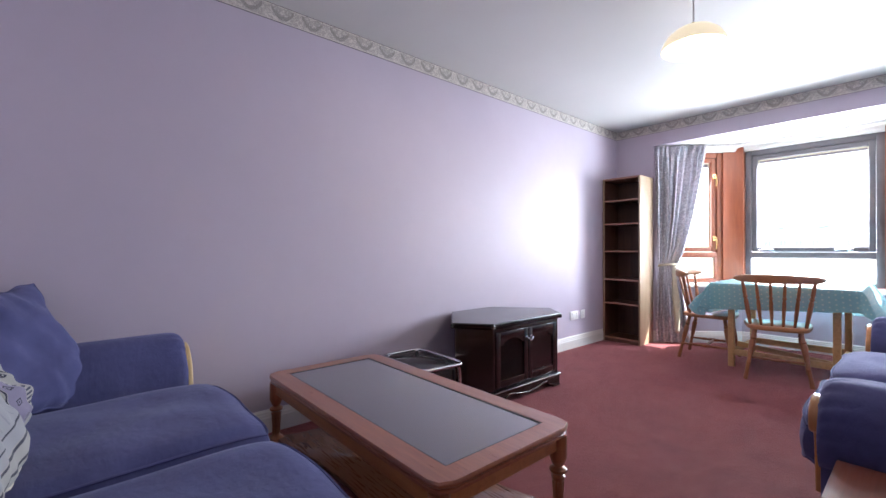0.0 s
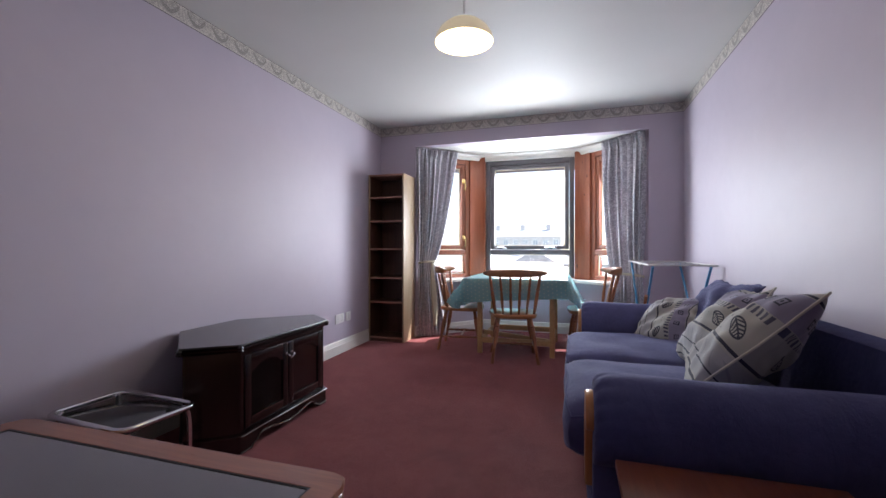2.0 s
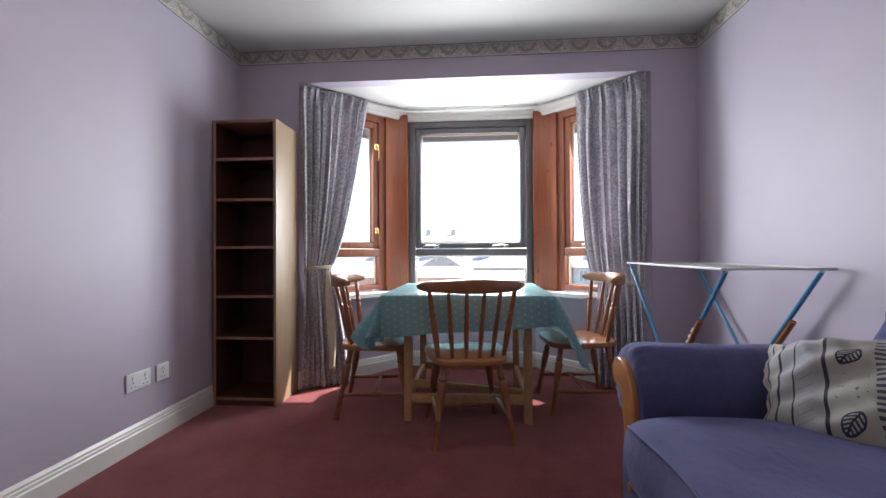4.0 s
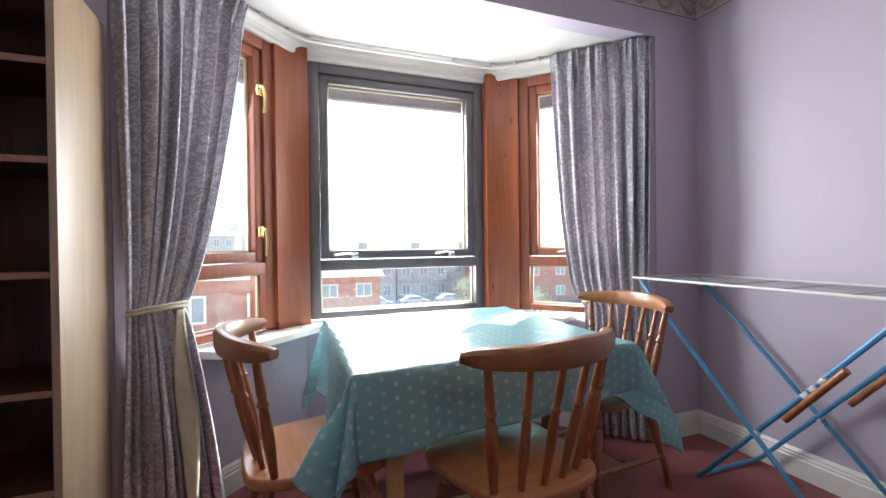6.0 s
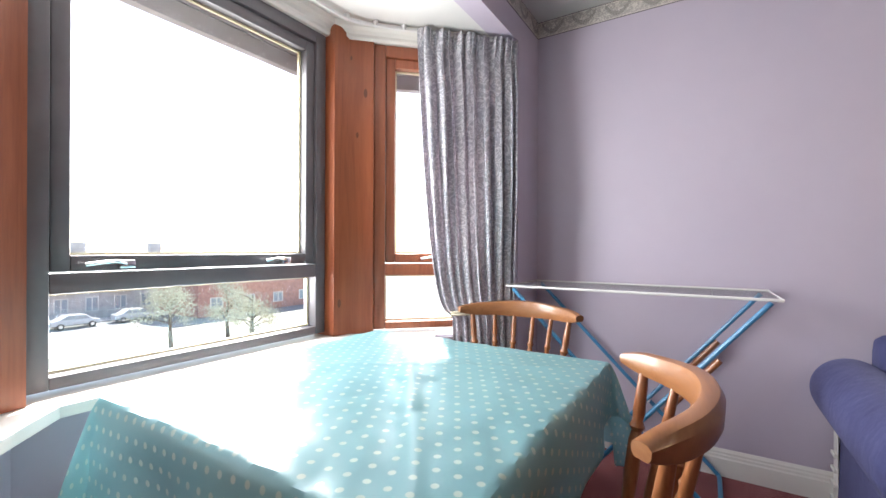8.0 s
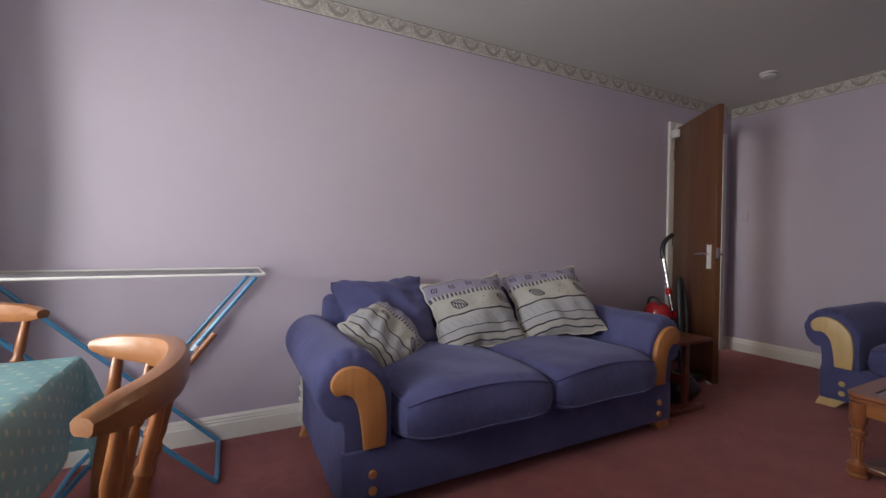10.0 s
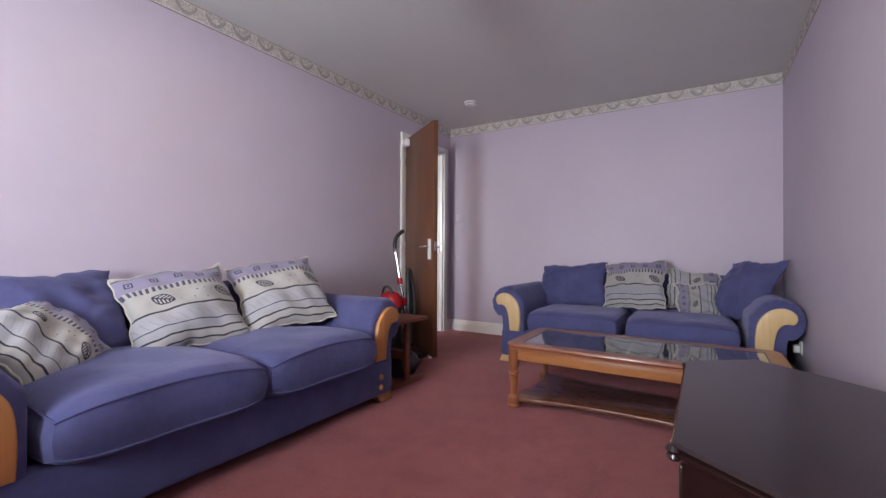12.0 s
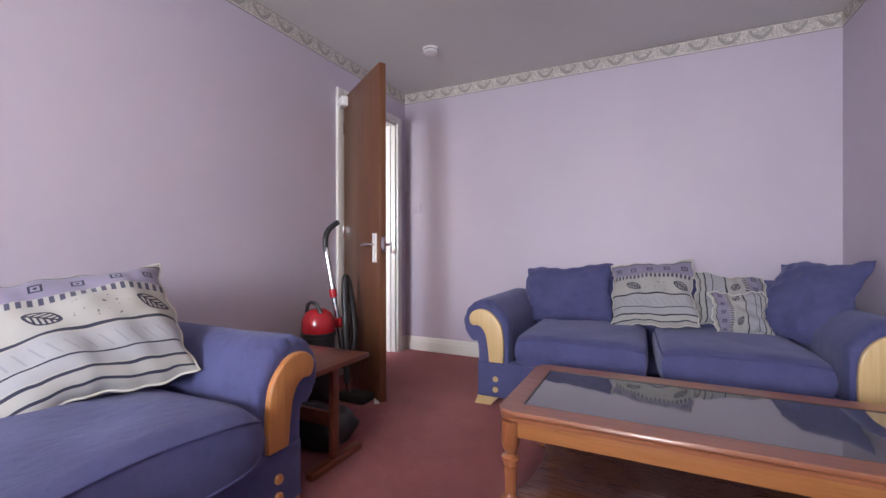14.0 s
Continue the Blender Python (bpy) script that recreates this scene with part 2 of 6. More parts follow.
def make_curtain():
    """Grey-lilac damask; UV in metres of cloth."""
    n = Nodes("grey_damask_curtain")
    uv = n.coords("UV")
    s = n.noise(uv, 13.0, 3, 0.55, 2.2)
    swirl = n.math("GREATER_THAN", n.math("SINE", n.math("MULTIPLY", s, 34.0)), 0.15)
    thread = n.noise(uv, 420.0, 2)
    c = n.mix(n.ramp(thread, 0.3, 0.7), (0.38, 0.37, 0.42), (0.46, 0.45, 0.50))
    c = n.mix(n.math("MULTIPLY", swirl, 0.75), c, (0.79, 0.78, 0.81))
    n.bump(n.math("ADD", thread, swirl), 0.2, 0.001)
    n.done(c, n.math("SUBTRACT", 0.75, n.math("MULTIPLY", swirl, 0.25)), Sheen_Weight=0.25)
    n.see_through(n.mix(0.5, c, (0.50, 0.40, 0.42)), 0.26)
    return n.mat


def make_pane():
    """Thin window glass: clear with a weak mirror."""
    n = Nodes("window_glass")
    clear = n.node("ShaderNodeBsdfTransparent")
    gloss = n.node("ShaderNodeBsdfGlossy", Roughness=0.01)
    mx = n.tree.nodes.new("ShaderNodeMixShader")
    mx.inputs[0].default_value = 0.05
    n.tree.links.new(clear.outputs[0], mx.inputs[1])
    n.tree.links.new(gloss.outputs[0], mx.inputs[2])
    n.tree.links.new(mx.outputs[0], n.tree.nodes["Material Output"].inputs["Surface"])
    return n.mat


def make_fabric():
    n = Nodes("blue_velour")
    v = n.coords()
    nap, rib, thread = n.noise(v, 5.0, 4, 0.6), n.noise(v, 40.0, 3), n.noise(v, 600.0, 2)
    c = n.mix(n.ramp(nap, 0.32, 0.68), (0.062, 0.065, 0.156), (0.087, 0.091, 0.208))
    c = n.mix(n.math("MULTIPLY", n.ramp(rib, 0.45, 0.7), 0.25), c, (0.086, 0.091, 0.21))
    crease = n.noise(n.coords(scale=(1.0, 2.2, 1.0)), 7.0, 4, 0.6, 0.8)
    n.bump(n.math("ADD", n.math("MULTIPLY", crease, 1.6), n.math("ADD", n.math("MULTIPLY", rib, 1.0), n.math("MULTIPLY", thread, 0.4))), 0.45, 0.005)
    return n.done(c, 0.85, Sheen_Weight=0.25, Sheen_Roughness=0.40, Sheen_Tint=(0.72, 0.72, 1.0, 1), Specular_IOR_Level=0.15)


WALL, CARPET, BORDER, PRINT, CLOTH, CURTAIN = make_wall(), make_carpet(), make_border(), make_cushion_print(), make_tablecloth(), make_curtain()
FABRIC, PANE = make_fabric(), make_pane()
CEILING = plain("ceiling_white_paint", (0.64, 0.625, 0.605), 0.66, vary=0.03, scale=1.2, bump=0.12, grain=120)
WHITE = plain("white_gloss_paint", (0.74, 0.72, 0.68), 0.3, vary=0.04, scale=4, bump=0.03)
CREAM = plain("cream_hall_paint", (0.72, 0.66, 0.55), 0.6, vary=0.05, scale=2)
WHITE_PLASTIC = plain("white_plastic", (0.74, 0.73, 0.72), 0.35, vary=0.03, bump=0.02)
RED_FRAME = wood("stained_window_timber", (0.21, 0.062, 0.030), (0.34, 0.105, 0.050), 0.38, "z", 0.8)
POST_PINE = wood("stained_pine_post", (0.22, 0.054, 0.022), (0.34, 0.098, 0.040), 0.36, "z", 0.8, knots=0.8)
# front window's frame: its backlit darkness is put into the colour
BACKLIT_FRAME = plain("backlit_grey_brown_frame", (0.125, 0.115, 0.125), 0.42, vary=0.15, scale=6)
PINE = wood("varnished_pine", (0.20, 0.064, 0.022), (0.35, 0.132, 0.048), 0.32, "z", 1.2, gloss=0.45, bump=0.02)
PINE_SEAT = wood("varnished_pine_seat", (0.30, 0.11, 0.036), (0.46, 0.20, 0.075), 0.32, "y", 0.8, gloss=0.45, bump=0.02)
BARE_PINE = wood("bare_pine", (0.48, 0.28, 0.12), (0.62, 0.40, 0.19), 0.5, "x")
MAHOGANY = plain("dark_mahogany", (0.012, 0.0045, 0.0042), 0.24, vary=0.35, scale=5.0, bump=0.0, Coat_Weight=0.12, Coat_Roughness=0.2)
TABLE_WOOD = wood("coffee_table_wood", (0.20, 0.066, 0.032), (0.31, 0.112, 0.052), 0.3, "y", gloss=0.4, bump=0.03)
APRON_WOOD = wood("amber_apron_wood", (0.30, 0.112, 0.036), (0.43, 0.178, 0.060), 0.3, "y", gloss=0.4, bump=0.02)
TABLE_LEG = wood("turned_leg_wood", (0.22, 0.070, 0.028), (0.34, 0.125, 0.05), 0.3, "z", gloss=0.4, bump=0.03)
BEECH = wood("beech_veneer", (0.29, 0.20, 0.125), (0.37, 0.265, 0.17), 0.42, "z", 0.7)
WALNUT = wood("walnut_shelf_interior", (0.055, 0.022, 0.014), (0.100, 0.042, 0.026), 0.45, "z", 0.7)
SHELF_EDGE = wood("shelf_edging", (0.26, 0.125, 0.085), (0.34, 0.175, 0.12), 0.45, "y", 0.7)
ARM_WOOD = wood("golden_arm_timber", (0.38, 0.150, 0.046), (0.50, 0.225, 0.078), 0.32, "z", 0.5, gloss=0.35)
PALE_ARM = wood("pale_arm_timber", (0.56, 0.38, 0.17), (0.68, 0.49, 0.25), 0.34, "z", 0.5, gloss=0.3)
DOOR_WOOD = wood("brown_door_veneer", (0.108, 0.040, 0.017), (0.170, 0.070, 0.032), 0.38, "z", 0.6, gloss=0.15)
DARK_WOOD = wood("red_brown_side_table", (0.12, 0.032, 0.018), (0.20, 0.060, 0.032), 0.35, "x", gloss=0.2)
POLISHED = plain("polished_mahogany_bead", (0.05, 0.022, 0.016), 0.12, vary=0.2, bump=0.0, Coat_Weight=1.0, Coat_Roughness=0.06)
CHROME = plain("chrome", (0.72, 0.72, 0.74), 0.14, 1.0, vary=0.03, bump=0.0)
BRASS = plain("brass", (0.66, 0.47, 0.19), 0.25, 1.0, vary=0.06, bump=0.0)
DARK_GLASS = plain("smoked_glass", (0.02, 0.021, 0.024), 0.06, vary=0.05, bump=0.0)
GREY_GLASS = plain("grey_table_glass", (0.060, 0.064, 0.070), 0.05, vary=0.05, bump=0.0, Coat_Weight=1.0)
BLUE_TUBE = plain("blue_enamel_tube", (0.055, 0.23, 0.42), 0.32, vary=0.1)
WHITE_WIRE = plain("white_coated_wire", (0.66, 0.65, 0.63), 0.4, vary=0.04)
BLACK = plain("black_plastic", (0.018, 0.018, 0.020), 0.4, vary=0.2)
RED_PLASTIC = plain("red_plastic", (0.42, 0.014, 0.022), 0.25, vary=0.06, Coat_Weight=0.4)
TIE_CLOTH = plain("cream_tieback_cloth", (0.56, 0.51, 0.38), 0.6, vary=0.12, scale=30)
PIPING = plain("navy_piping", (0.055, 0.056, 0.16), 0.8)
SHADE_MAT = Nodes("cream_lamp_shade").done((0.86, 0.72, 0.46), 0.35, Subsurface_Weight=0.0, Emission_Color=(1.0, 0.83, 0.55, 1), Emission_Strength=0.10)
BULB_MAT = Nodes("lit_bulb").done((1, 0.95, 0.85), 0.4, Emission_Color=(1.0, 0.86, 0.62, 1), Emission_Strength=3.0)


# ---------------------------------------------------------------- mesh helpers
def mesh_of(bm, name, materials, smooth=True):
    me = bpy.data.meshes.new(name)
    bmesh.ops.recalc_face_normals(bm, faces=bm.faces)
    bm.to_mesh(me)
    bm.free()
    for m in materials if isinstance(materials, (list, tuple)) else [materials]:
        me.materials.append(m)
    if smooth:
        me.polygons.foreach_set("use_smooth", [True] * len(me.polygons))
        me.set_sharp_from_angle(angle=radians(38))
    return me


def part(name, bm, material, parent, label="", smooth=True):
    ob = new(name, mesh_of(bm, name, material, smooth))
    ob.parent = parent
    if label:
        tagged(ob, label)
    return ob


def thing(name, m, label, category, group=""):
    ob = new(name)
    ob.empty_display_size = 0.1
    ob.matrix_world = m
    return tagged(ob, label, category, group)


def single(name, bm, material, m, label, category, group="", smooth=True):
    ob = new(name, mesh_of(bm, name, material, smooth))
    ob.matrix_world = m
    return tagged(ob, label, category, group)


def setting(name, bm, material, label, category, smooth=False):
    ob = new(name, mesh_of(bm, name, material, smooth))
    return tagged(ob, label, category, kind="structure")


def B():
    return bmesh.new()


def box(bm, lo, hi, bevel=0.0, seg=2, m=None):
    r = bmesh.ops.create_cube(bm, size=1.0)
    vs = r["verts"]
    for v in vs:
        v.co = Vector([(lo[i] + hi[i]) / 2 + v.co[i] * (hi[i] - lo[i]) for i in range(3)])
    if bevel > 0:
        es = list({e for v in vs for e in v.link_edges})
        out = bmesh.ops.bevel(bm, geom=es, offset=bevel, segments=seg, profile=0.5, affect="EDGES")
        vs = list({v for f in out["faces"] for v in f.verts} | {v for v in vs if v.is_valid})
    if m is not None:
        bmesh.ops.transform(bm, matrix=m, verts=vs)
    return bm


def prism(bm, outline, lo, hi, axis="z", bevel=0.0, seg=2):
    """An outline of (a, b) pairs pushed from lo to hi along an axis; a, b are the other two axes in order."""
    def at(a, b, c):
        return {"z": (a, b, c), "y": (a, c, b), "x": (c, a, b)}[axis]
    low = [bm.verts.new(at(a, b, lo)) for a, b in outline]
    top = [bm.verts.new(at(a, b, hi)) for a, b in outline]
    n = len(outline)
    faces = [bm.faces.new(low), bm.faces.new(top[::-1])]
    faces += [bm.faces.new((low[i], top[i], top[(i + 1) % n], low[(i + 1) % n])) for i in range(n)]
    if bevel > 0:
        es = list({e for f in faces[:2] for e in f.edges})
        bmesh.ops.recalc_face_normals(bm, faces=faces)
        bmesh.ops.bevel(bm, geom=es, offset=bevel, segments=seg, profile=0.5, affect="EDGES")
    return bm


def lathe(bm, profile, seg=14, m=None):
    """Turned shape about z from (radius, height) pairs."""
    rings = []
    for r, z in profile:
        if r < 1e-5:
            rings.append([bm.verts.new((0, 0, z))])
        else:
            rings.append([bm.verts.new((r * math.cos(2 * math.pi * i / seg), r * math.sin(2 * math.pi * i / seg), z)) for i in range(seg)])
    for a, b in zip(rings, rings[1:]):
        for i in range(seg):
            j = (i + 1) % seg
            if len(a) == 1 and len(b) == 1:
                continue
            if len(a) == 1:
                bm.faces.new((a[0], b[i], b[j]))
            elif len(b) == 1:
                bm.faces.new((a[i], a[j], b[0]))
            else:
                bm.faces.new((a[i], a[j], b[j], b[i]))
    for ring in (rings[0], rings[-1]):
        if len(ring) > 2:
            bm.faces.new(ring)
    if m is not None:
        bmesh.ops.transform(bm, matrix=m, verts=[v for r in rings for v in r])
    return bm


def between(a, b):
    """Pose that takes z from 0 to 1 onto the line from a to b, unscaled."""
    a, b = Vector(a), Vector(b)
    return Matrix.Translation(a) @ (b - a).to_track_quat("Z", "Y").to_matrix().to_4x4()


def turned(bm, a, b, shape, seg=12):
    """A turned rod from a to b; shape is (fraction, radius) pairs."""
    length = (Vector(b) - Vector(a)).length
    return lathe(bm, [(r, f * length) for f, r in shape], seg, between(a, b))


def tube(bm, pts, r, seg=8, closed=False):
    """A round tube along points; r may be a list."""
    pts = [Vector(p) for p in pts]
    n = len(pts)
    rings, up = [], None
    for i, p in enumerate(pts):
        a = pts[(i - 1) % n] if closed or i else p
        b = pts[(i + 1) % n] if closed or i < n - 1 else p
        d = (b - a).normalized()
        if up is None:
            up = d.orthogonal().normalized()
        up = (up - d * up.dot(d)).normalized()
        side = d.cross(up)
        rr = r[i] if isinstance(r, (list, tuple)) else r
        rings.append([bm.verts.new(p + rr * (math.cos(2 * math.pi * k / seg) * up + math.sin(2 * math.pi * k / seg) * side)) for k in range(seg)])
    for i in range(n if closed else n - 1):
        a, b = rings[i], rings[(i + 1) % n]
        for k in range(seg):
            j = (k + 1) % seg
            bm.faces.new((a[k], a[j], b[j], b[k]))
    if not closed:
        bm.faces.new(rings[0])
        bm.faces.new(rings[-1])
    return bm


def arc(cx, cy, r, a0, a1, n):
    return [(cx + r * math.cos(radians(a0 + (a1 - a0) * i / n)), cy + r * math.sin(radians(a0 + (a1 - a0) * i / n))) for i in range(n + 1)]


def smooth_path(pts, n=6):
    """A finer path through points."""
    pts = [Vector(p) for p in pts]
    out = []
    for i in range(len(pts) - 1):
        p0, p1, p2, p3 = pts[max(i - 1, 0)], pts[i], pts[i + 1], pts[min(i + 2, len(pts) - 1)]
        for k in range(n):
            t = k / n
            out.append(0.5 * (2 * p1 + (p2 - p0) * t + (2 * p0 - 5 * p1 + 4 * p2 - p3) * t * t + (3 * p1 - p0 - 3 * p2 + p3) * t ** 3))
    out.append(pts[-1])
    return out


def sheet(bm, nu, nv, at, uv=None):
    """A surface over (0..1, 0..1); at(u, v) gives the place and uv(u, v) the texture place."""
    vs = [[bm.verts.new(at(i / nu, j / nv)) for j in range(nv + 1)] for i in range(nu + 1)]
    lay = bm.loops.layers.uv.verify() if uv else None
    for i in range(nu):
        for j in range(nv):
            f = bm.faces.new((vs[i][j], vs[i + 1][j], vs[i + 1][j + 1], vs[i][j + 1]))
            if uv:
                for lp, (a, b) in zip(f.loops, ((i, j), (i + 1, j), (i + 1, j + 1), (i, j + 1))):
                    lp[lay].uv = uv(a / nu, b / nv)
    return bm


# ---------------------------------------------------------------- the room's shell
L, W, H = 5.27, 3.05, 2.34            # east and north walls, height of the room
X0, Y0 = -0.02, -0.015                # west and south walls
SOFFIT, SILL = 2.11, 0.63             # bay's ceiling and window board

floor_outline = [(-0.2, -0.17), (L, -0.17), (L, 0.2), (6.2, 0.9), (6.2, 2.05), (L, 2.75), (L, W + 0.1), (-0.2, W + 0.1)]
setting("floor", prism(B(), floor_outline, -0.12, 0.0), CARPET, "worn maroon fitted carpet", "carpet")
setting("ceiling", box(B(), (-0.21, -0.2, H), (L + 0.2, W + 0.15, H + 0.12)), CEILING, "off-white painted ceiling", "ceiling")

# door opening in the sofa wall
DX0, DX1, DZ = 0.125, 0.870, 2.035
b = B()
box(b, (X0 - 0.15, Y0 - 0.12, 0), (DX0, Y0, H))
box(b, (DX1, Y0 - 0.12, 0), (L + 0.2, Y0, H))
box(b, (DX0, Y0 - 0.12, DZ), (DX1, Y0, H))
setting("wall_south", b, WALL, "lilac painted wall with a doorway", "wall")
setting("wall_north", box(B(), (X0 - 0.15, W, 0), (L + 0.2, W + 0.12, H)), WALL, "plain lilac painted wall", "wall")
setting("wall_west", box(B(), (X0 - 0.15, Y0, 0), (X0, W, H)), WALL, "plain lilac painted end wall", "wall")
b = B()
box(b, (L, Y0, 0), (L + 0.10, 0.28, H))
box(b, (L, 2.63, 0), (L + 0.10, W, H))
box(b, (L, 0.28, SOFFIT), (L + 0.10, 2.63, H))
setting("wall_east", b, WALL, "lilac painted wall around the bay window", "wall")

# bay: dwarf walls, ceiling, roof
b = B()
inner = [(5.27, 0.285), (5.75, 0.765), (5.93, 0.93), (5.93, 2.0), (5.75, 2.16), (5.27, 2.625)]
outer = [(5.37, 0.10), (5.90, 0.62), (6.16, 0.84), (6.16, 2.09), (5.90, 2.31), (5.37, 2.81)]
for i in range(5):
    prism(b, [inner[i], outer[i], outer[i + 1], inner[i + 1]], 0.0, SILL - 0.03)
bmesh.ops.remove_doubles(b, verts=b.verts, dist=0.0005)
setting("wall_bay", b, WALL, "lilac painted low wall under the bay window", "wall")
setting("ceiling_bay", prism(B(), [(L + 0.10, 0.0), (6.0, 0.6), (6.2, 0.86), (6.2, 2.07), (6.0, 2.33), (L + 0.10, 2.93)], SOFFIT, SOFFIT + 0.16), CEILING, "white painted ceiling of the bay", "ceiling")
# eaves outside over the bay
# darker than the boards' paint: the shade under the eaves is in this colour
EAVE = plain("eaves_paint_with_shade", (0.20, 0.17, 0.185), 0.6, vary=0.08)
setting("trim_eaves", prism(B(), [(L + 0.2, -0.12), (5.56, 0.05), (6.26, 0.72), (6.26, 2.20), (5.56, 2.87), (L + 0.2, 3.05)], 2.275, 2.40), EAVE, "lilac boarded eaves outside the window, darkened for their shade", "eaves")
b = B()
for i in range(4):
    z = 1.938 + i * 0.084
    for o in ([(6.22, 0.74), (6.26, 0.72), (6.26, 2.20), (6.22, 2.18)], [(5.53, 0.08), (5.56, 0.05), (6.26, 0.72), (6.22, 0.74)], [(6.22, 2.18), (6.26, 2.20), (5.56, 2.87), (5.53, 2.84)]):
        prism(b, o, z, z + 0.077)
setting("trim_fascia", b, EAVE, "lilac fascia boards of the eaves, darkened for their shade", "fascia")
# outer returns that close the bay beside the windows
b = B()
prism(b, [(5.37, 0.283), (5.274, 0.283), (5.34, 0.33), (5.42, 0.24), (5.37, 0.05)], 0.0, SOFFIT)
prism(b, [(5.37, 2.627), (5.274, 2.627), (5.34, 2.58), (5.42, 2.67), (5.37, 2.87)], 0.0, SOFFIT)
setting("wall_bay_return", b, WALL, "lilac plastered reveal beside the bay window", "wall")

# window board
b = B()
board_in = [(5.52, 0.675), (5.68, 0.84), (5.84, 0.99), (5.84, 1.93), (5.68, 2.08), (5.43, 2.333)]
board_out = [(5.62, 0.51), (5.86, 0.745), (6.04, 0.90), (6.04, 2.03), (5.86, 2.185), (5.52, 2.51)]
for i in range(5):
    prism(b, [board_in[i], board_out[i], board_out[i + 1], board_in[i + 1]], SILL - 0.03, SILL)
bmesh.ops.remove_doubles(b, verts=b.verts, dist=0.0005)
setting("sill", b, WHITE, "wide white painted window board", "window sill")


def strip(name, path, profile, material, label, category, closed=False):
    """A moulding: profile of (out from wall, height) swept along a floor path, wall on the path's left."""
    bm = B()
    n = len(path)
    rows = []
    for i, p in enumerate(path):
        p = Vector((*p, 0))
        prev = Vector((*path[i - 1], 0)) if i else None
        nxt = Vector((*path[i + 1], 0)) if i < n - 1 else None
        ds = [(q2 - q1).normalized() for q1, q2 in ((prev, p), (p, nxt)) if q1 is not None and q2 is not None]
        ns = [Vector((d.y, -d.x, 0)) for d in ds]
        m = sum(ns, Vector()).normalized()
        k = 1.0 / max(0.3, m.dot(ns[0]))
        rows.append([bm.verts.new(p + m * (o * k) + Vector((0, 0, z))) for o, z in profile])
    for a, c in zip(rows, rows[1:]):
        for i in range(len(profile) - 1):
            bm.faces.new((a[i], a[i + 1], c[i + 1], c[i]))
    for r in (rows[0], rows[-1]):
        bm.faces.new(r)
    ob = new(name, mesh_of(bm, name, material, False))
    return tagged(ob, label, category, kind="structure")


SKIRT = [(-0.002, 0.0), (0.018, 0.0), (0.018, 0.080), (0.014, 0.086), (0.014, 0.096), (0.011, 0.101), (0.011, 0.110), (0.006, 0.117), (0.003, 0.122), (-0.002, 0.122)]
# the walls lie on the left of a walk round the room with the clock
strip("baseboard_north", [(X0, Y0), (X0, W), (L, W), (L, 2.63), (5.75, 2.16), (5.93, 2.0)], SKIRT, WHITE, "white moulded skirting board", "skirting board")
strip("baseboard_south", [(5.93, 2.0), (5.93, 0.93), (5.75, 0.765), (L, 0.285), (L, Y0), (0.933, Y0)], SKIRT, WHITE, "white moulded skirting board", "skirting board")
strip("baseboard_corner", [(0.066, Y0), (X0, Y0), (X0, Y0 + 0.02)], SKIRT, WHITE, "short white skirting board by the door", "skirting board")

# paper border under the ceiling
bm = B()
lay = bm.loops.layers.uv.verify()
for a, c in (((X0, W), (L, W)), ((L, W), (L, Y0)), ((L, Y0), (X0, Y0)), ((X0, Y0), (X0, W))):
    d = (Vector((*c, 0)) - Vector((*a, 0)))
    nrm = Vector((d.y, -d.x, 0)).normalized() * 0.0025
    ln = d.length
    va = [bm.verts.new(Vector((*p, z)) + nrm) for p, z in ((a, H - 0.095), (c, H - 0.095), (c, H - 0.001), (a, H - 0.001))]
    vb = [bm.verts.new(Vector((*p, z)) - nrm * 0.4) for p, z in ((a, H - 0.095), (c, H - 0.095), (c, H - 0.001), (a, H - 0.001))]
    for f, uvs in ((bm.faces.new(va), ((0, 0), (ln, 0), (ln, 0.095), (0, 0.095))), (bm.faces.new((vb[1], vb[0], va[0], va[1])), ((0, 0),) * 4)):
        for lp, q in zip(f.loops, uvs):
            lp[lay].uv = q
ob = new("trim_border", mesh_of(bm, "trim_border", BORDER, False))
tagged(ob, "cream wallpaper border with grey scrolls below the ceiling", "wallpaper border", kind="structure")


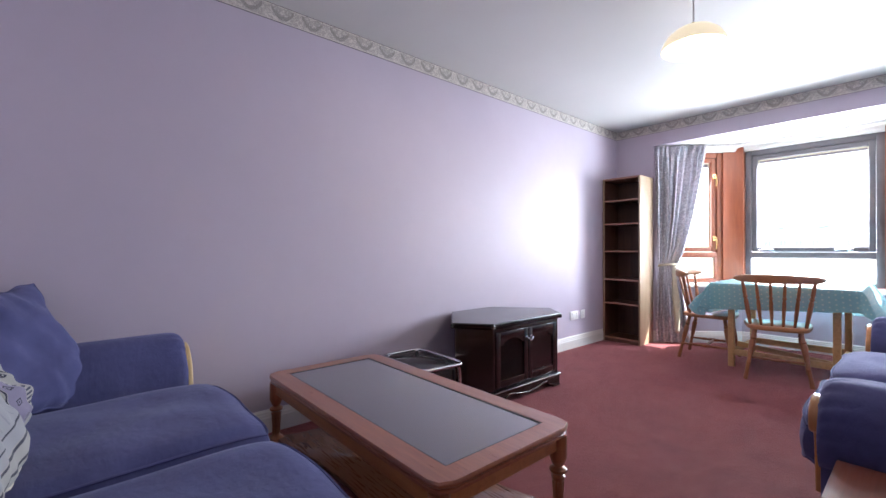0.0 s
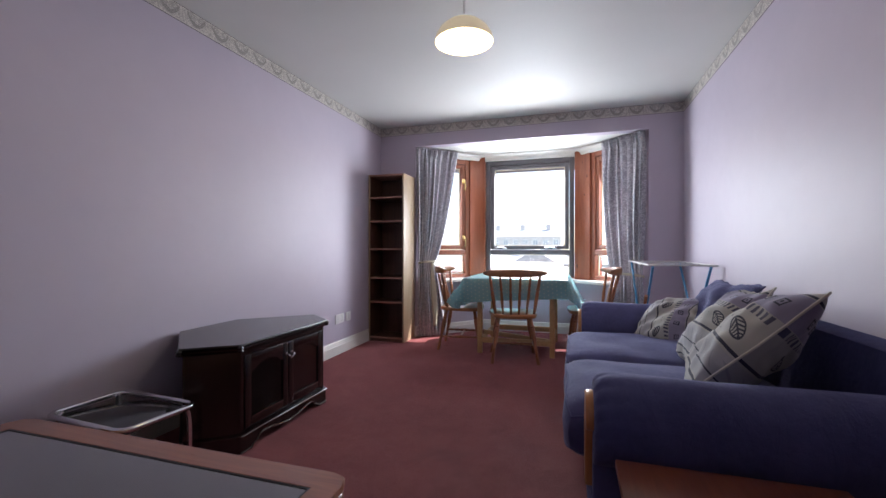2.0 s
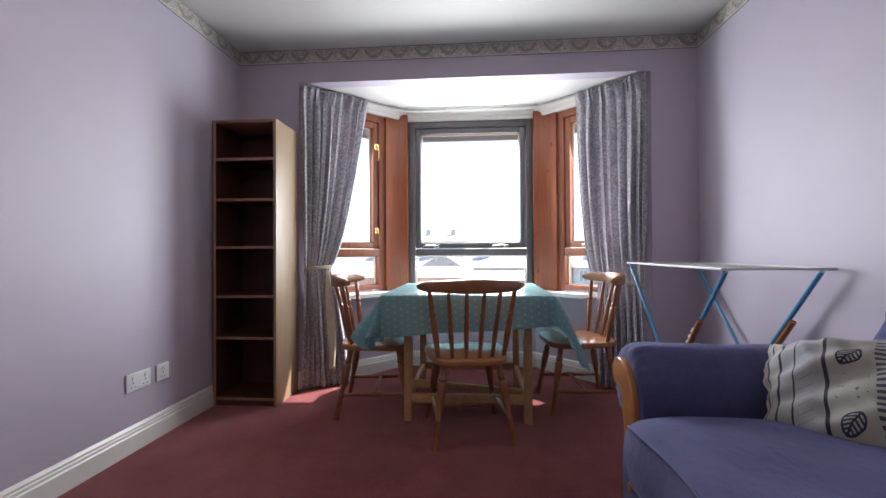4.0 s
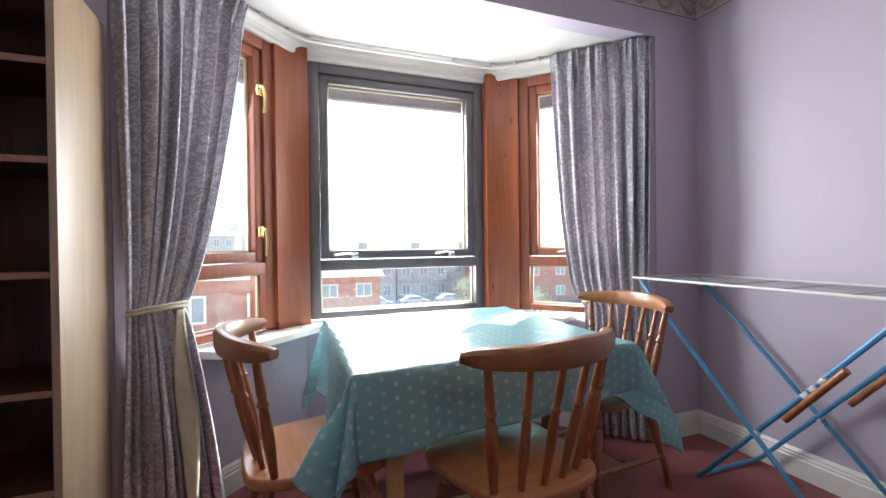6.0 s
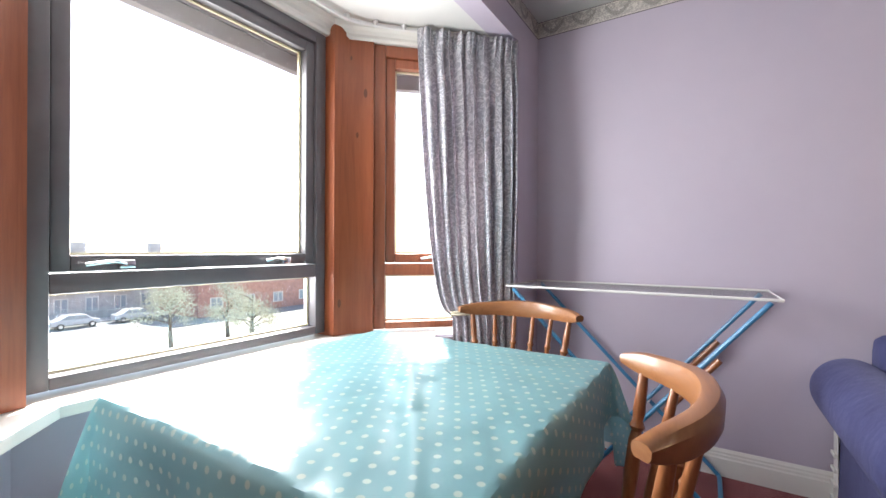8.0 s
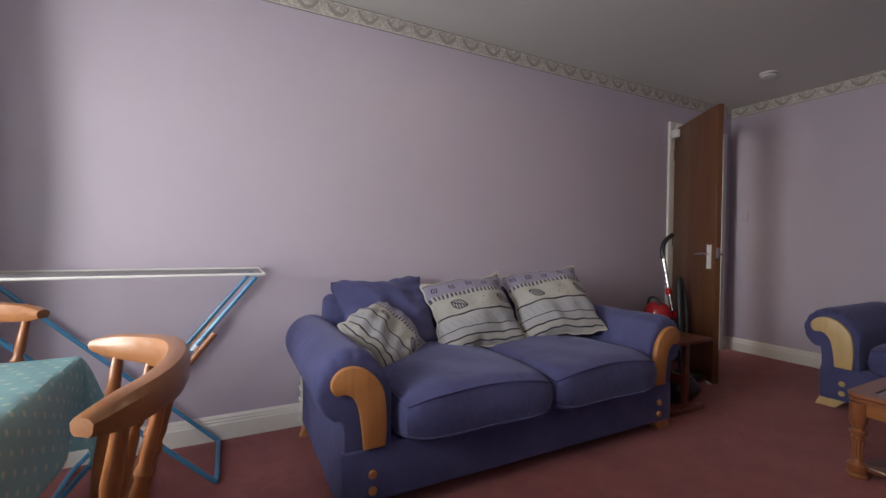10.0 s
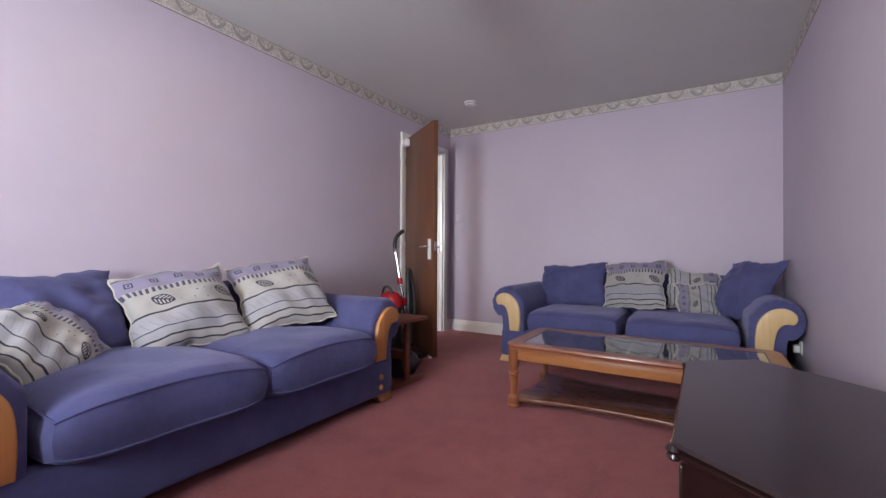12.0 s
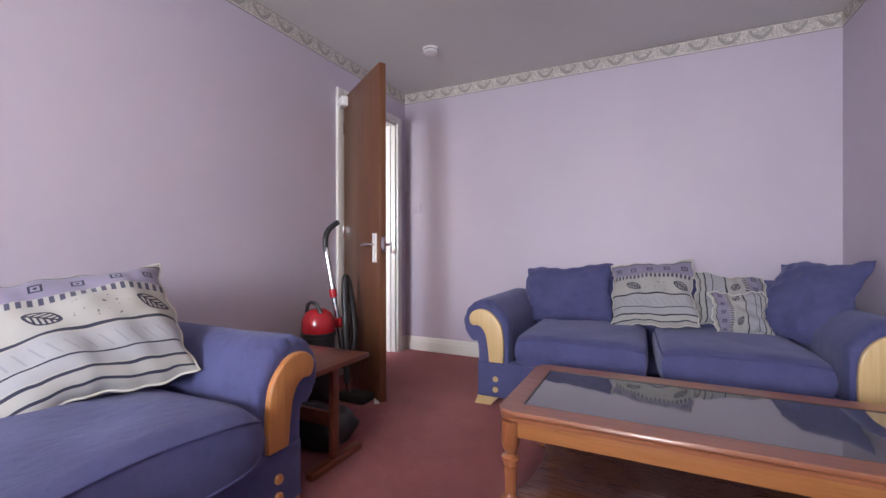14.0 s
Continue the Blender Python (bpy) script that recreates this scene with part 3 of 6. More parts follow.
# ---------------------------------------------------------------- bay window
def casement(name, m, width, z0, z1, rail, frame_mat, sash_mat, label, fr=0.055, sash=0.045, handles="bottom"):
    """A window in the plane y = 0 of m, x from 0 to width, the room towards -y: a top-hung sash over a fixed light."""
    w = thing(name, m, label, "window")
    w["kind"] = "structure"
    d0, d1 = 0.0, 0.085
    b = B()
    box(b, (0, d0, z0), (fr, d1, z1), 0.004)
    box(b, (width - fr, d0, z0), (width, d1, z1), 0.004)
    box(b, (fr, d0, z1 - fr), (width - fr, d1, z1), 0.004)
    box(b, (fr, d0, z0), (width - fr, d1, z0 + 0.035), 0.004)
    box(b, (fr, d0, rail - 0.028), (width - fr, d1, rail + 0.028), 0.004)
    part("window_frame", b, frame_mat, w)
    s0, s1 = fr + 0.003, width - fr - 0.003
    b = B()
    lo, hi = rail + 0.034, z1 - fr - 0.003
    y0, y1 = 0.012, 0.07
    box(b, (s0, y0, lo), (s0 + sash, y1, hi), 0.005)
    box(b, (s1 - sash, y0, lo), (s1, y1, hi), 0.005)
    box(b, (s0 + sash, y0, hi - sash), (s1 - sash, y1, hi), 0.005)
    box(b, (s0 + sash, y0, lo), (s1 - sash, y1, lo + sash), 0.005)
    sh = part("sash", b, sash_mat, w)
    p = part("pane", box(B(), (s0 + sash - 0.004, 0.042, lo + sash - 0.004), (s1 - sash + 0.004, 0.046, hi - sash + 0.004)), PANE, sh, "clear glass", False)
    p.visible_shadow = False
    p = part("pane", box(B(), (fr - 0.004, 0.042, z0 + 0.031), (width - fr + 0.004, 0.046, rail - 0.024)), PANE, w, "clear glass", False)
    p.visible_shadow = False
    # pale beads round the panes
    b = B()
    for xa, xb, za, zb in ((s0 + sash, s1 - sash, lo + sash, hi - sash), (fr, width - fr, z0 + 0.035, rail - 0.028)):
        for bx in (((xa, za), (xa + 0.010, zb)), ((xb - 0.010, za), (xb, zb)), ((xa + 0.010, zb - 0.008), (xb - 0.010, zb)), ((xa + 0.010, za), (xb - 0.010, za + 0.008))):
            box(b, (bx[0][0], 0.05, bx[0][1]), (bx[1][0], 0.062, bx[1][1]))
    part("glazing_bead", b, BEAD, w, "pale glazing bead", False)
    hs = []
    if handles == "bottom":
        hs = [(k, "flat") for k in ((0.22, 0.78) if width > 0.8 else (0.5,))]
        for k, _ in hs:
            b = B()
            x = k * width
            box(b, (x - 0.014, -0.012, lo + 0.004), (x + 0.030, y0 - 0.001, lo + 0.030), 0.004)
            tube(b, smooth_path([(x, -0.02, lo + 0.018), (x - 0.03, -0.03, lo + 0.026), (x - 0.075, -0.03, lo + 0.022), (x - 0.10, -0.024, lo + 0.018)], 4), 0.006, 8)
            part("handle", b, CHROME, w, "metal window catch")
    else:
        for z in (rail + 0.13, z1 - 0.30):
            b = B()
            x = s1 - sash * 0.5 if handles == "right" else s0 + sash * 0.5
            box(b, (x - 0.012, -0.004, z + 0.02), (x + 0.012, y0 - 0.001, z + 0.07), 0.003)
            tube(b, smooth_path([(x, -0.012, z + 0.06), (x, -0.03, z + 0.05), (x + 0.004, -0.034, z - 0.01), (x, -0.03, z - 0.07)], 4), [0.008] * 4 + [0.007] * 8 + [0.005], 8)
            part("handle", b, BRASS, w, "brass casement fastener")
    return w


BEAD = plain("pale_bead", (0.66, 0.58, 0.40), 0.5)
Z0, Z1, RAIL = 0.645, 2.035, 0.936
# frame of reference: x along the window as seen from the room, y outwards
def facing(p, q):
    """Pose with x from p to q and y to the left of that, which must be outdoors."""
    a = math.degrees(math.atan2(q[1] - p[1], q[0] - p[0]))
    return pose(p[0], p[1], 0, 0, 0, a)


casement("window_1", facing((5.96, 1.975), (5.96, 0.945)), 1.03, Z0, Z1, RAIL, BACKLIT_FRAME, BACKLIT_FRAME, "window with a top-hung sash, its frame coloured dark as backlit")
casement("window_2", facing((5.34, 2.605), (5.815, 2.15)), 0.66, Z0, Z1, RAIL, RED_FRAME, RED_FRAME, "red-brown stained side window of the bay", handles="right")
casement("window_3", facing((5.815, 0.77), (5.34, 0.315)), 0.66, Z0, Z1, RAIL, RED_FRAME, RED_FRAME, "red-brown stained side window beside the drying rack")
for name, s in (("trim_post_a", 1), ("trim_post_b", -1)):
    o = [(5.805, 2.135), (5.885, 2.055), (5.905, 1.978), (6.04, 1.978), (6.10, 2.10), (5.92, 2.27), (5.83, 2.17)]
    o = [(x, y if s > 0 else 2.92 - y) for x, y in o]
    ob = setting(name, prism(B(), o, SILL, SOFFIT - 0.03, bevel=0.003), POST_PINE, "knotty stained pine mullion post of the bay", "post", True)
# white cornice and curtain track under the bay's ceiling
strip("trim_cornice", [(5.34, 2.61), (5.80, 2.155), (5.955, 2.0), (5.955, 0.92), (5.80, 0.765), (5.34, 0.31)],
      [(-0.10, 2.035), (0.012, 2.035), (0.02, 2.045), (0.02, 2.060), (0.03, 2.075), (0.045, 2.085), (0.05, 2.109), (-0.10, 2.109)], WHITE, "white moulding above the bay windows", "moulding")
track = thing("curtain_track", pose(0, 0, 0), "white plastic curtain track bent round the bay", "curtain track")
tp = [(5.33, 2.55), (5.62, 2.255), (5.72, 2.15), (5.82, 2.02), (5.845, 1.9), (5.85, 1.46), (5.845, 1.02), (5.82, 0.90), (5.72, 0.77), (5.62, 0.665), (5.33, 0.37)]
b = B()
path = smooth_path([(x, y, SOFFIT - 0.022) for x, y in tp], 5)
tube(b, path, 0.009, 6)
part("rail", b, WHITE_PLASTIC, track)
for k in range(3, len(path) - 2, 5):
    p = path[k]
    part("bracket", box(B(), (p.x - 0.010, p.y - 0.010, p.z - 0.006), (p.x + 0.010, p.y + 0.010, SOFFIT), 0.002), WHITE_PLASTIC, track)


# ---------------------------------------------------------------- curtains
def curtain(name, flip, tie_z, seed, power, tie1, bot1):
    """A pleated curtain tied back; built for the north side and mirrored for the other."""
    def Y(y):
        return y if not flip else 2.92 - y
    top0, top1 = (5.275, 2.625), (5.645, 2.245) if not flip else (5.635, 2.255)      # at the track
    tie0, bot0 = (5.278, 2.60), (5.272, 2.628)
    rnd = random.Random(seed)
    ph = [rnd.uniform(0, 6.28) for _ in range(6)]
    zt = SOFFIT - 0.012

    def at(u, v):
        z = 0.012 + (zt - 0.012) * v
        if z > tie_z:
            k = (z - tie_z) / (zt - tie_z)
            e = k ** power
            e0, e1 = (Vector(tie0).lerp(Vector(top0), min(1, k * 1.3)), Vector(tie1).lerp(Vector(top1), e))
        else:
            k = (tie_z - z) / tie_z
            e0, e1 = Vector(tie0).lerp(Vector(bot0), k), Vector(tie1).lerp(Vector(bot1), k ** 0.7)
        p = e0.lerp(e1, u)
        d = (e1 - e0).normalized()
        nrm = Vector((-abs(d.y), -abs(d.x)))       # towards the room
        pinch = 0.35 + 0.65 * min(1.0, abs(z - tie_z) / 0.5)
        head = max(0.0, (z - (zt - 0.10)) / 0.10)
        f = 8.6
        w = math.sin(2 * math.pi * f * u + ph[0] + 1.5 * math.sin(7.5 * u + ph[1] + 0.5 * z) + 0.5 * math.sin(17 * u + ph[4])) + 0.35 * math.sin(2 * math.pi * 15 * u + ph[2] + 0.8 * z)
        amp = 0.031 * pinch * (0.35 + 0.65 * min(1.0, max(0.0, zt - 0.09 - z) / 0.22)) + 0.005 * math.sin(5 * z + 7 * u + ph[4])
        p = p + nrm * (amp * w + 0.012) + d * (0.008 * math.sin(2 * math.pi * f * u * 2 + ph[5]) * pinch)
        if z > zt - 0.095:
            # stiff gathered heading that flares above its tape
            hh = (z - (zt - 0.095)) / 0.095
            p = p + nrm * (0.016 * hh + (0.006 + 0.008 * hh) * math.sin(2 * math.pi * 21 * u + ph[3] + 1.4 * math.sin(8 * u)))
        return (p.x, Y(p.y), z)

    c = thing(name, pose(0, 0, 0), "grey-lilac damask curtain with pencil pleats, tied back", "curtain", "curtains of the bay window")
    cl = part("cloth", sheet(B(), 240, 100, at, lambda u, v: (u * 1.25, v * 2.1)), CURTAIN, c)
    md = cl.modifiers.new("thickness", "SOLIDIFY")
    md.thickness = 0.002
    # tie-back band and its hanging tail
    b = B()
    ring = []
    for i in range(24):
        a = 2 * math.pi * i / 24
        cx, cy = (tie0[0] + tie1[0]) / 2 - 0.006, (tie0[1] + tie1[1]) / 2 - 0.012
        ca, sa = math.cos(a) * (math.hypot(tie1[0] - tie0[0], tie1[1] - tie0[1]) / 2 + 0.004), math.sin(a) * 0.046
        ring.append((cx + ca * 0.60 - sa * 0.8, Y(cy - ca * 0.8 - sa * 0.60), tie_z + 0.012 * math.sin(a + 0.5)))
    for dz in (-0.006, 0.006):
        tube(b, [(x, y, z + dz) for x, y, z in ring], 0.0065, 6, True)
    part("tieback", b, TIE_CLOTH, c, "cream cloth tie-back")
    if not flip:
        def tail(u, v):
            w = 0.030 + 0.018 * math.sin(v * 3.0)
            return (5.325 + (u - 0.5) * w * 0.7 + 0.012 * math.sin(v * 4), 2.445 - (u - 0.5) * w - 0.02 * v + 0.010 * math.sin(v * 5 + u), tie_z - v * 0.70 - 0.004)
        tl = part("tie_tail", sheet(B(), 4, 24, tail), TIE_CLOTH, c, "long cream tail of the tie-back")
        md = tl.modifiers.new("thickness", "SOLIDIFY")
        md.thickness = 0.003
    return c


curtain("curtain", False, 0.825, 3, 0.66, (5.365, 2.45), (5.43, 2.33))
curtain("curtain", True, 0.72, 8, 0.36, (5.50, 2.365), (5.48, 2.37))


# ---------------------------------------------------------------- door, frame, hall
b = B()
for x0, x1 in ((DX0 - 0.058, DX0 + 0.008), (DX1 - 0.008, DX1 + 0.062)):
    box(b, (x0, Y0 - 0.002, 0.0), (x1, Y0 + 0.020, DZ + 0.05), 0.005)
box(b, (DX0 + 0.008, Y0 - 0.002, DZ - 0.008), (DX1 - 0.008, Y0 + 0.020, DZ + 0.05), 0.005)
setting("trim_architrave", b, WHITE, "white painted door architrave", "door frame", True)
b = B()
box(b, (DX0, Y0 - 0.125, 0.0), (DX0 + 0.024, Y0 - 0.0025, DZ), 0.003)
box(b, (DX1 - 0.024, Y0 - 0.125, 0.0), (DX1, Y0 - 0.0025, DZ), 0.003)
box(b, (DX0 + 0.024, Y0 - 0.125, DZ - 0.024), (DX1 - 0.024, Y0 - 0.0025, DZ), 0.003)
box(b, (DX0 + 0.024, Y0 - 0.08, 0.0), (DX0 + 0.036, Y0 - 0.045, DZ - 0.024), 0.002)
box(b, (DX1 - 0.036, Y0 - 0.08, 0.0), (DX1 - 0.024, Y0 - 0.045, DZ - 0.024), 0.002)
setting("trim_door_lining", b, WHITE, "white painted door lining", "door frame", True)
strike = part("strike_plate", box(B(), (DX0 + 0.022, Y0 - 0.040, 0.88), (DX0 + 0.0265, Y0 - 0.012, 0.98), 0.001), CHROME, bpy.data.objects["trim_door_lining"], "metal strike plate")

DW = 0.685
door = thing("door_1", pose(0.872, Y0 + 0.024, 0.0, 0, 0, 56.7), "open flush door of brown wood veneer", "door")
door["kind"] = "structure"
leaf = part("leaf", box(B(), (0.0, 0.0, 0.012), (DW, 0.042, 2.02), 0.002), DOOR_WOOD, door)
for side, y in (("a", -0.0005), ("b", 0.0425)):
    sgn = -1 if y < 0.02 else 1
    b = B()
    box(b, (DW - 0.085, y, 0.84), (DW - 0.045, y + sgn * 0.008, 1.01), 0.003)
    hd = part("handle_plate", b, WHITE_PLASTIC, door, "pale metal handle plate")
    b = B()
    tube(b, smooth_path([(DW - 0.065, y + sgn * 0.006, 0.945), (DW - 0.065, y + sgn * 0.045, 0.945), (DW - 0.10, y + sgn * 0.052, 0.947), (DW - 0.175, y + sgn * 0.050, 0.942)], 4), 0.0085, 10)
    part("lever", b, CHROME, hd, "chrome lever")
part("latch", box(B(), (DW - 0.0005, 0.010, 0.90), (DW + 0.003, 0.032, 0.99), 0.001), CHROME, door)
b = B()
box(b, (0.03, -0.050, 1.93), (0.11, 0.0, 2.0), 0.01)
part("door_closer", b, WHITE_PLASTIC, door, "white door closer")
tube_b = tube(B(), [(0.04, -0.03, 1.955), (-0.02, -0.05, 1.955)], 0.018, 10)
part("closer_arm", tube_b, CHROME, door)
for z in (0.25, 1.0, 1.75):
    part("hinge", tube(B(), [(-0.004, -0.004, z), (-0.004, -0.004, z + 0.09)], 0.006, 8), CHROME, door)
single("door_stop", prism(B(), [(0, 0), (0.10, 0), (0.10, 0.012), (0.0, 0.004)], -0.015, 0.015, "y", 0.002), WHITE_PLASTIC, pose(1.25, 0.56, 0.001, 0, 0, 215), "small white door wedge on the carpet", "door wedge")

b = B()
box(b, (-0.9, -1.32, -0.12), (2.6, Y0 - 0.12, 0.0))
setting("floor_hall", b, CARPET, "maroon carpet of the hall", "carpet")
b = B()
box(b, (-0.9, -1.44, 0.0), (2.6, -1.32, H))
box(b, (-1.02, -1.44, 0.0), (-0.9, Y0 - 0.12, H))
# this end's opening is unseen, added to let daylight into the hall
box(b, (2.6, -1.44, 0.0), (2.72, -1.1, H))
box(b, (2.6, -0.35, 0.0), (2.72, Y0 - 0.12, H))
box(b, (2.6, -1.1, 0.0), (2.72, -0.35, 0.9))
box(b, (2.6, -1.1, 2.0), (2.72, -0.35, H))
setting("wall_hall", b, CREAM, "cream painted wall of the hall", "wall")
setting("ceiling_hall", box(B(), (-1.02, -1.44, H), (2.72, -0.2, H + 0.1)), CEILING, "off-white ceiling of the hall", "ceiling")
hd = thing("door_2", pose(-0.05, -1.315, 0), "white panelled hall door", "door")
hd["kind"] = "structure"
b = B()
box(b, (-0.06, 0, 0), (0.0, 0.03, 2.05), 0.004)
box(b, (0.7, 0, 0), (0.76, 0.03, 2.05), 0.004)
box(b, (0.0, 0, 1.99), (0.7, 0.03, 2.05), 0.004)
part("frame", b, WHITE, hd)
part("leaf", box(B(), (0.002, 0.0, 0.01), (0.698, 0.015, 1.98), 0.002), WHITE, hd)
part("handle", tube(B(), smooth_path([(0.62, 0.015, 1.0), (0.62, 0.05, 1.0), (0.54, 0.055, 1.0)], 4), 0.008, 8), CHROME, hd)


# ---------------------------------------------------------------- wall and ceiling fittings
def wall_plate(name, m, w, h, label, category, detail):
    t = thing(name, m, label, category)
    part("plate", box(B(), (-w / 2, 0.0, -h / 2), (w / 2, 0.009, h / 2), 0.003), WALL if detail == "switch" else WHITE_PLASTIC, t)
    if detail == "switch":
        part("rocker", box(B(), (-0.009, 0.009, -0.013), (0.009, 0.014, 0.013), 0.002), WALL, t)
    else:
        for x in ((-w / 4, w / 4) if w > 0.1 else (0,)):
            part("rocker", box(B(), (x - 0.006, 0.009, 0.012), (x + 0.006, 0.013, 0.028), 0.001), WHITE_PLASTIC, t)
            b = B()
            for dx, dz, ww, hh in ((0, -0.002, 0.004, 0.008), (-0.011, -0.022, 0.006, 0.004), (0.011, -0.022, 0.006, 0.004)):
                box(b, (x + dx - ww / 2, 0.0088, dz - hh / 2), (x + dx + ww / 2, 0.0096, dz + hh / 2))
            part("pin_holes", b, BLACK, t, smooth=False)
    return t


wall_plate("wall_socket", pose(4.375, W, 0.325, 0, 0, 180), 0.146, 0.086, "white double wall socket above the skirting", "socket", "socket")
wall_plate("wall_socket", pose(4.53, W, 0.325, 0, 0, 180), 0.086, 0.086, "white single wall socket above the skirting", "socket", "socket")
plug = wall_plate("wall_socket", pose(0.712, W, 0.302, 0, 0, 180), 0.086, 0.086, "white wall socket with a plug, behind the sofa arm", "socket", "socket")
part("plug", box(B(), (-0.022, 0.010, -0.035), (0.022, 0.045, 0.012), 0.006), WHITE_PLASTIC, plug, "white plug")
wall_plate("light_switch", pose(X0, 0.11, 1.29, 0, 0, -90), 0.086, 0.086, "light switch painted over in the wall's lilac", "switch", "switch")
sd = thing("smoke_detector", pose(0.66, 0.615, H), "round white smoke detector on the ceiling", "smoke detector")
part("base", lathe(B(), [(0.0, 0.0), (0.058, 0.0), (0.058, -0.012), (0.0, -0.012)], 32), WHITE_PLASTIC, sd)
part("cover", lathe(B(), [(0.0, -0.012), (0.054, -0.012), (0.053, -0.024), (0.046, -0.033), (0.020, -0.038), (0.0, -0.038)], 32), WHITE_PLASTIC, sd)
part("vent", lathe(B(), [(0.0545, -0.015), (0.0545, -0.019)], 32), BLACK, sd)

pl = thing("pendant_lamp", pose(2.965, 1.487, H), "cream glass dome pendant lamp, lit, hanging from the ceiling", "pendant lamp")
part("ceiling_rose", lathe(B(), [(0.0, 0.0), (0.050, 0.0), (0.050, -0.020), (0.040, -0.030), (0.012, -0.036), (0.0, -0.036)], 28), WHITE_PLASTIC, pl)
part("cord", tube(B(), [(0, 0, -0.03), (0, 0, -0.195)], 0.004, 8), WHITE_PLASTIC, pl)
part("lamp_holder", lathe(B(), [(0.0, -0.190), (0.012, -0.190), (0.018, -0.202), (0.018, -0.245), (0.0, -0.245)], 16), BRASS, pl)
prof = [(0.020, -0.208), (0.050, -0.214), (0.090, -0.230), (0.122, -0.258), (0.142, -0.292), (0.148, -0.320), (0.144, -0.320), (0.138, -0.292), (0.119, -0.262), (0.088, -0.235), (0.050, -0.219), (0.020, -0.213)]
bm = B()
lathe(bm, prof, 40)
part("shade", bm, SHADE_MAT, pl, "cream glass shade")
part("bulb", lathe(B(), [(0.0, -0.235), (0.012, -0.245), (0.026, -0.27), (0.028, -0.285), (0.020, -0.302), (0.0, -0.31)], 16), BULB_MAT, pl, "lit bulb")
lamp = new("bulb_light", bpy.data.lights.new("bulb_light", "POINT"))
lamp.data.energy, lamp.data.shadow_soft_size, lamp.data.color = 2.5, 0.03, (1.0, 0.82, 0.58)
lamp.location = (2.965, 1.487, H - 0.33)


# ---------------------------------------------------------------- soft furniture
def puff(bm, w, d, h, n=22, pw=5.0, sag=0.0, seed=1, edge=0.32, wob=0.006, crown=0.0):
    """A stuffed box cushion centred on x, y and standing on z = 0."""
    rnd = random.Random(seed)
    ph = [rnd.uniform(0, 6.28) for _ in range(4)]

    def side(top):
        def at(u, v):
            x, y = 2 * u - 1, 2 * v - 1
            f = (1 - abs(x) ** pw) * (1 - abs(y) ** pw)
            bulge = edge + (1 - edge) * max(0.0, f) ** 0.45
            z = h / 2 * bulge
            z += wob * math.sin(3.1 * x + ph[0]) * math.cos(2.7 * y + ph[1]) * f + wob * 0.5 * math.sin(7 * x + ph[2]) * math.sin(6 * y + ph[3]) * f
            if top:
                z += crown * (1 - x * x) - sag * max(0.0, (1 - x * x)) * max(0.0, (1 - y * y))
            z *= 1 - 0.26 * abs(x) ** 5 * abs(y) ** 5
            # rounded corners in plan
            k = 1 - 0.035 * (abs(x) ** 8) * (abs(y) ** 8)
            sw = 1 + 0.012 * math.sin(5 * x + ph[1]) * abs(y) ** 3
            return (x * w / 2 * k, y * d / 2 * k * sw, h / 2 + (z if top else -z))
        return at
    sheet(bm, n, n, side(True))
    sheet(bm, n, n, side(False))
    # the boxing between the two faces
    top, low = side(True), side(False)
    loop = [(i / n, 0) for i in range(n)] + [(1, i / n) for i in range(n)] + [(1 - i / n, 1) for i in range(n)] + [(0, 1 - i / n) for i in range(n)]
    m = len(loop)
    rows = []
    for s in range(5):
        t = s / 4
        ring = []
        for u, v in loop:
            a, b = Vector(low(u, v)), Vector(top(u, v))
            p = a.lerp(b, t)
            o = 0.010 * math.sin(math.pi * t)
            p.x += o * (2 * u - 1)
            p.y += o * (2 * v - 1)
            ring.append(bm.verts.new(p))
        rows.append(ring)
    for a, b in zip(rows, rows[1:]):
        for i in range(m):
            j = (i + 1) % m
            bm.faces.new((a[i], a[j], b[j], b[i]))
    bmesh.ops.remove_doubles(bm, verts=bm.verts, dist=0.0008)
    return top, low, loop


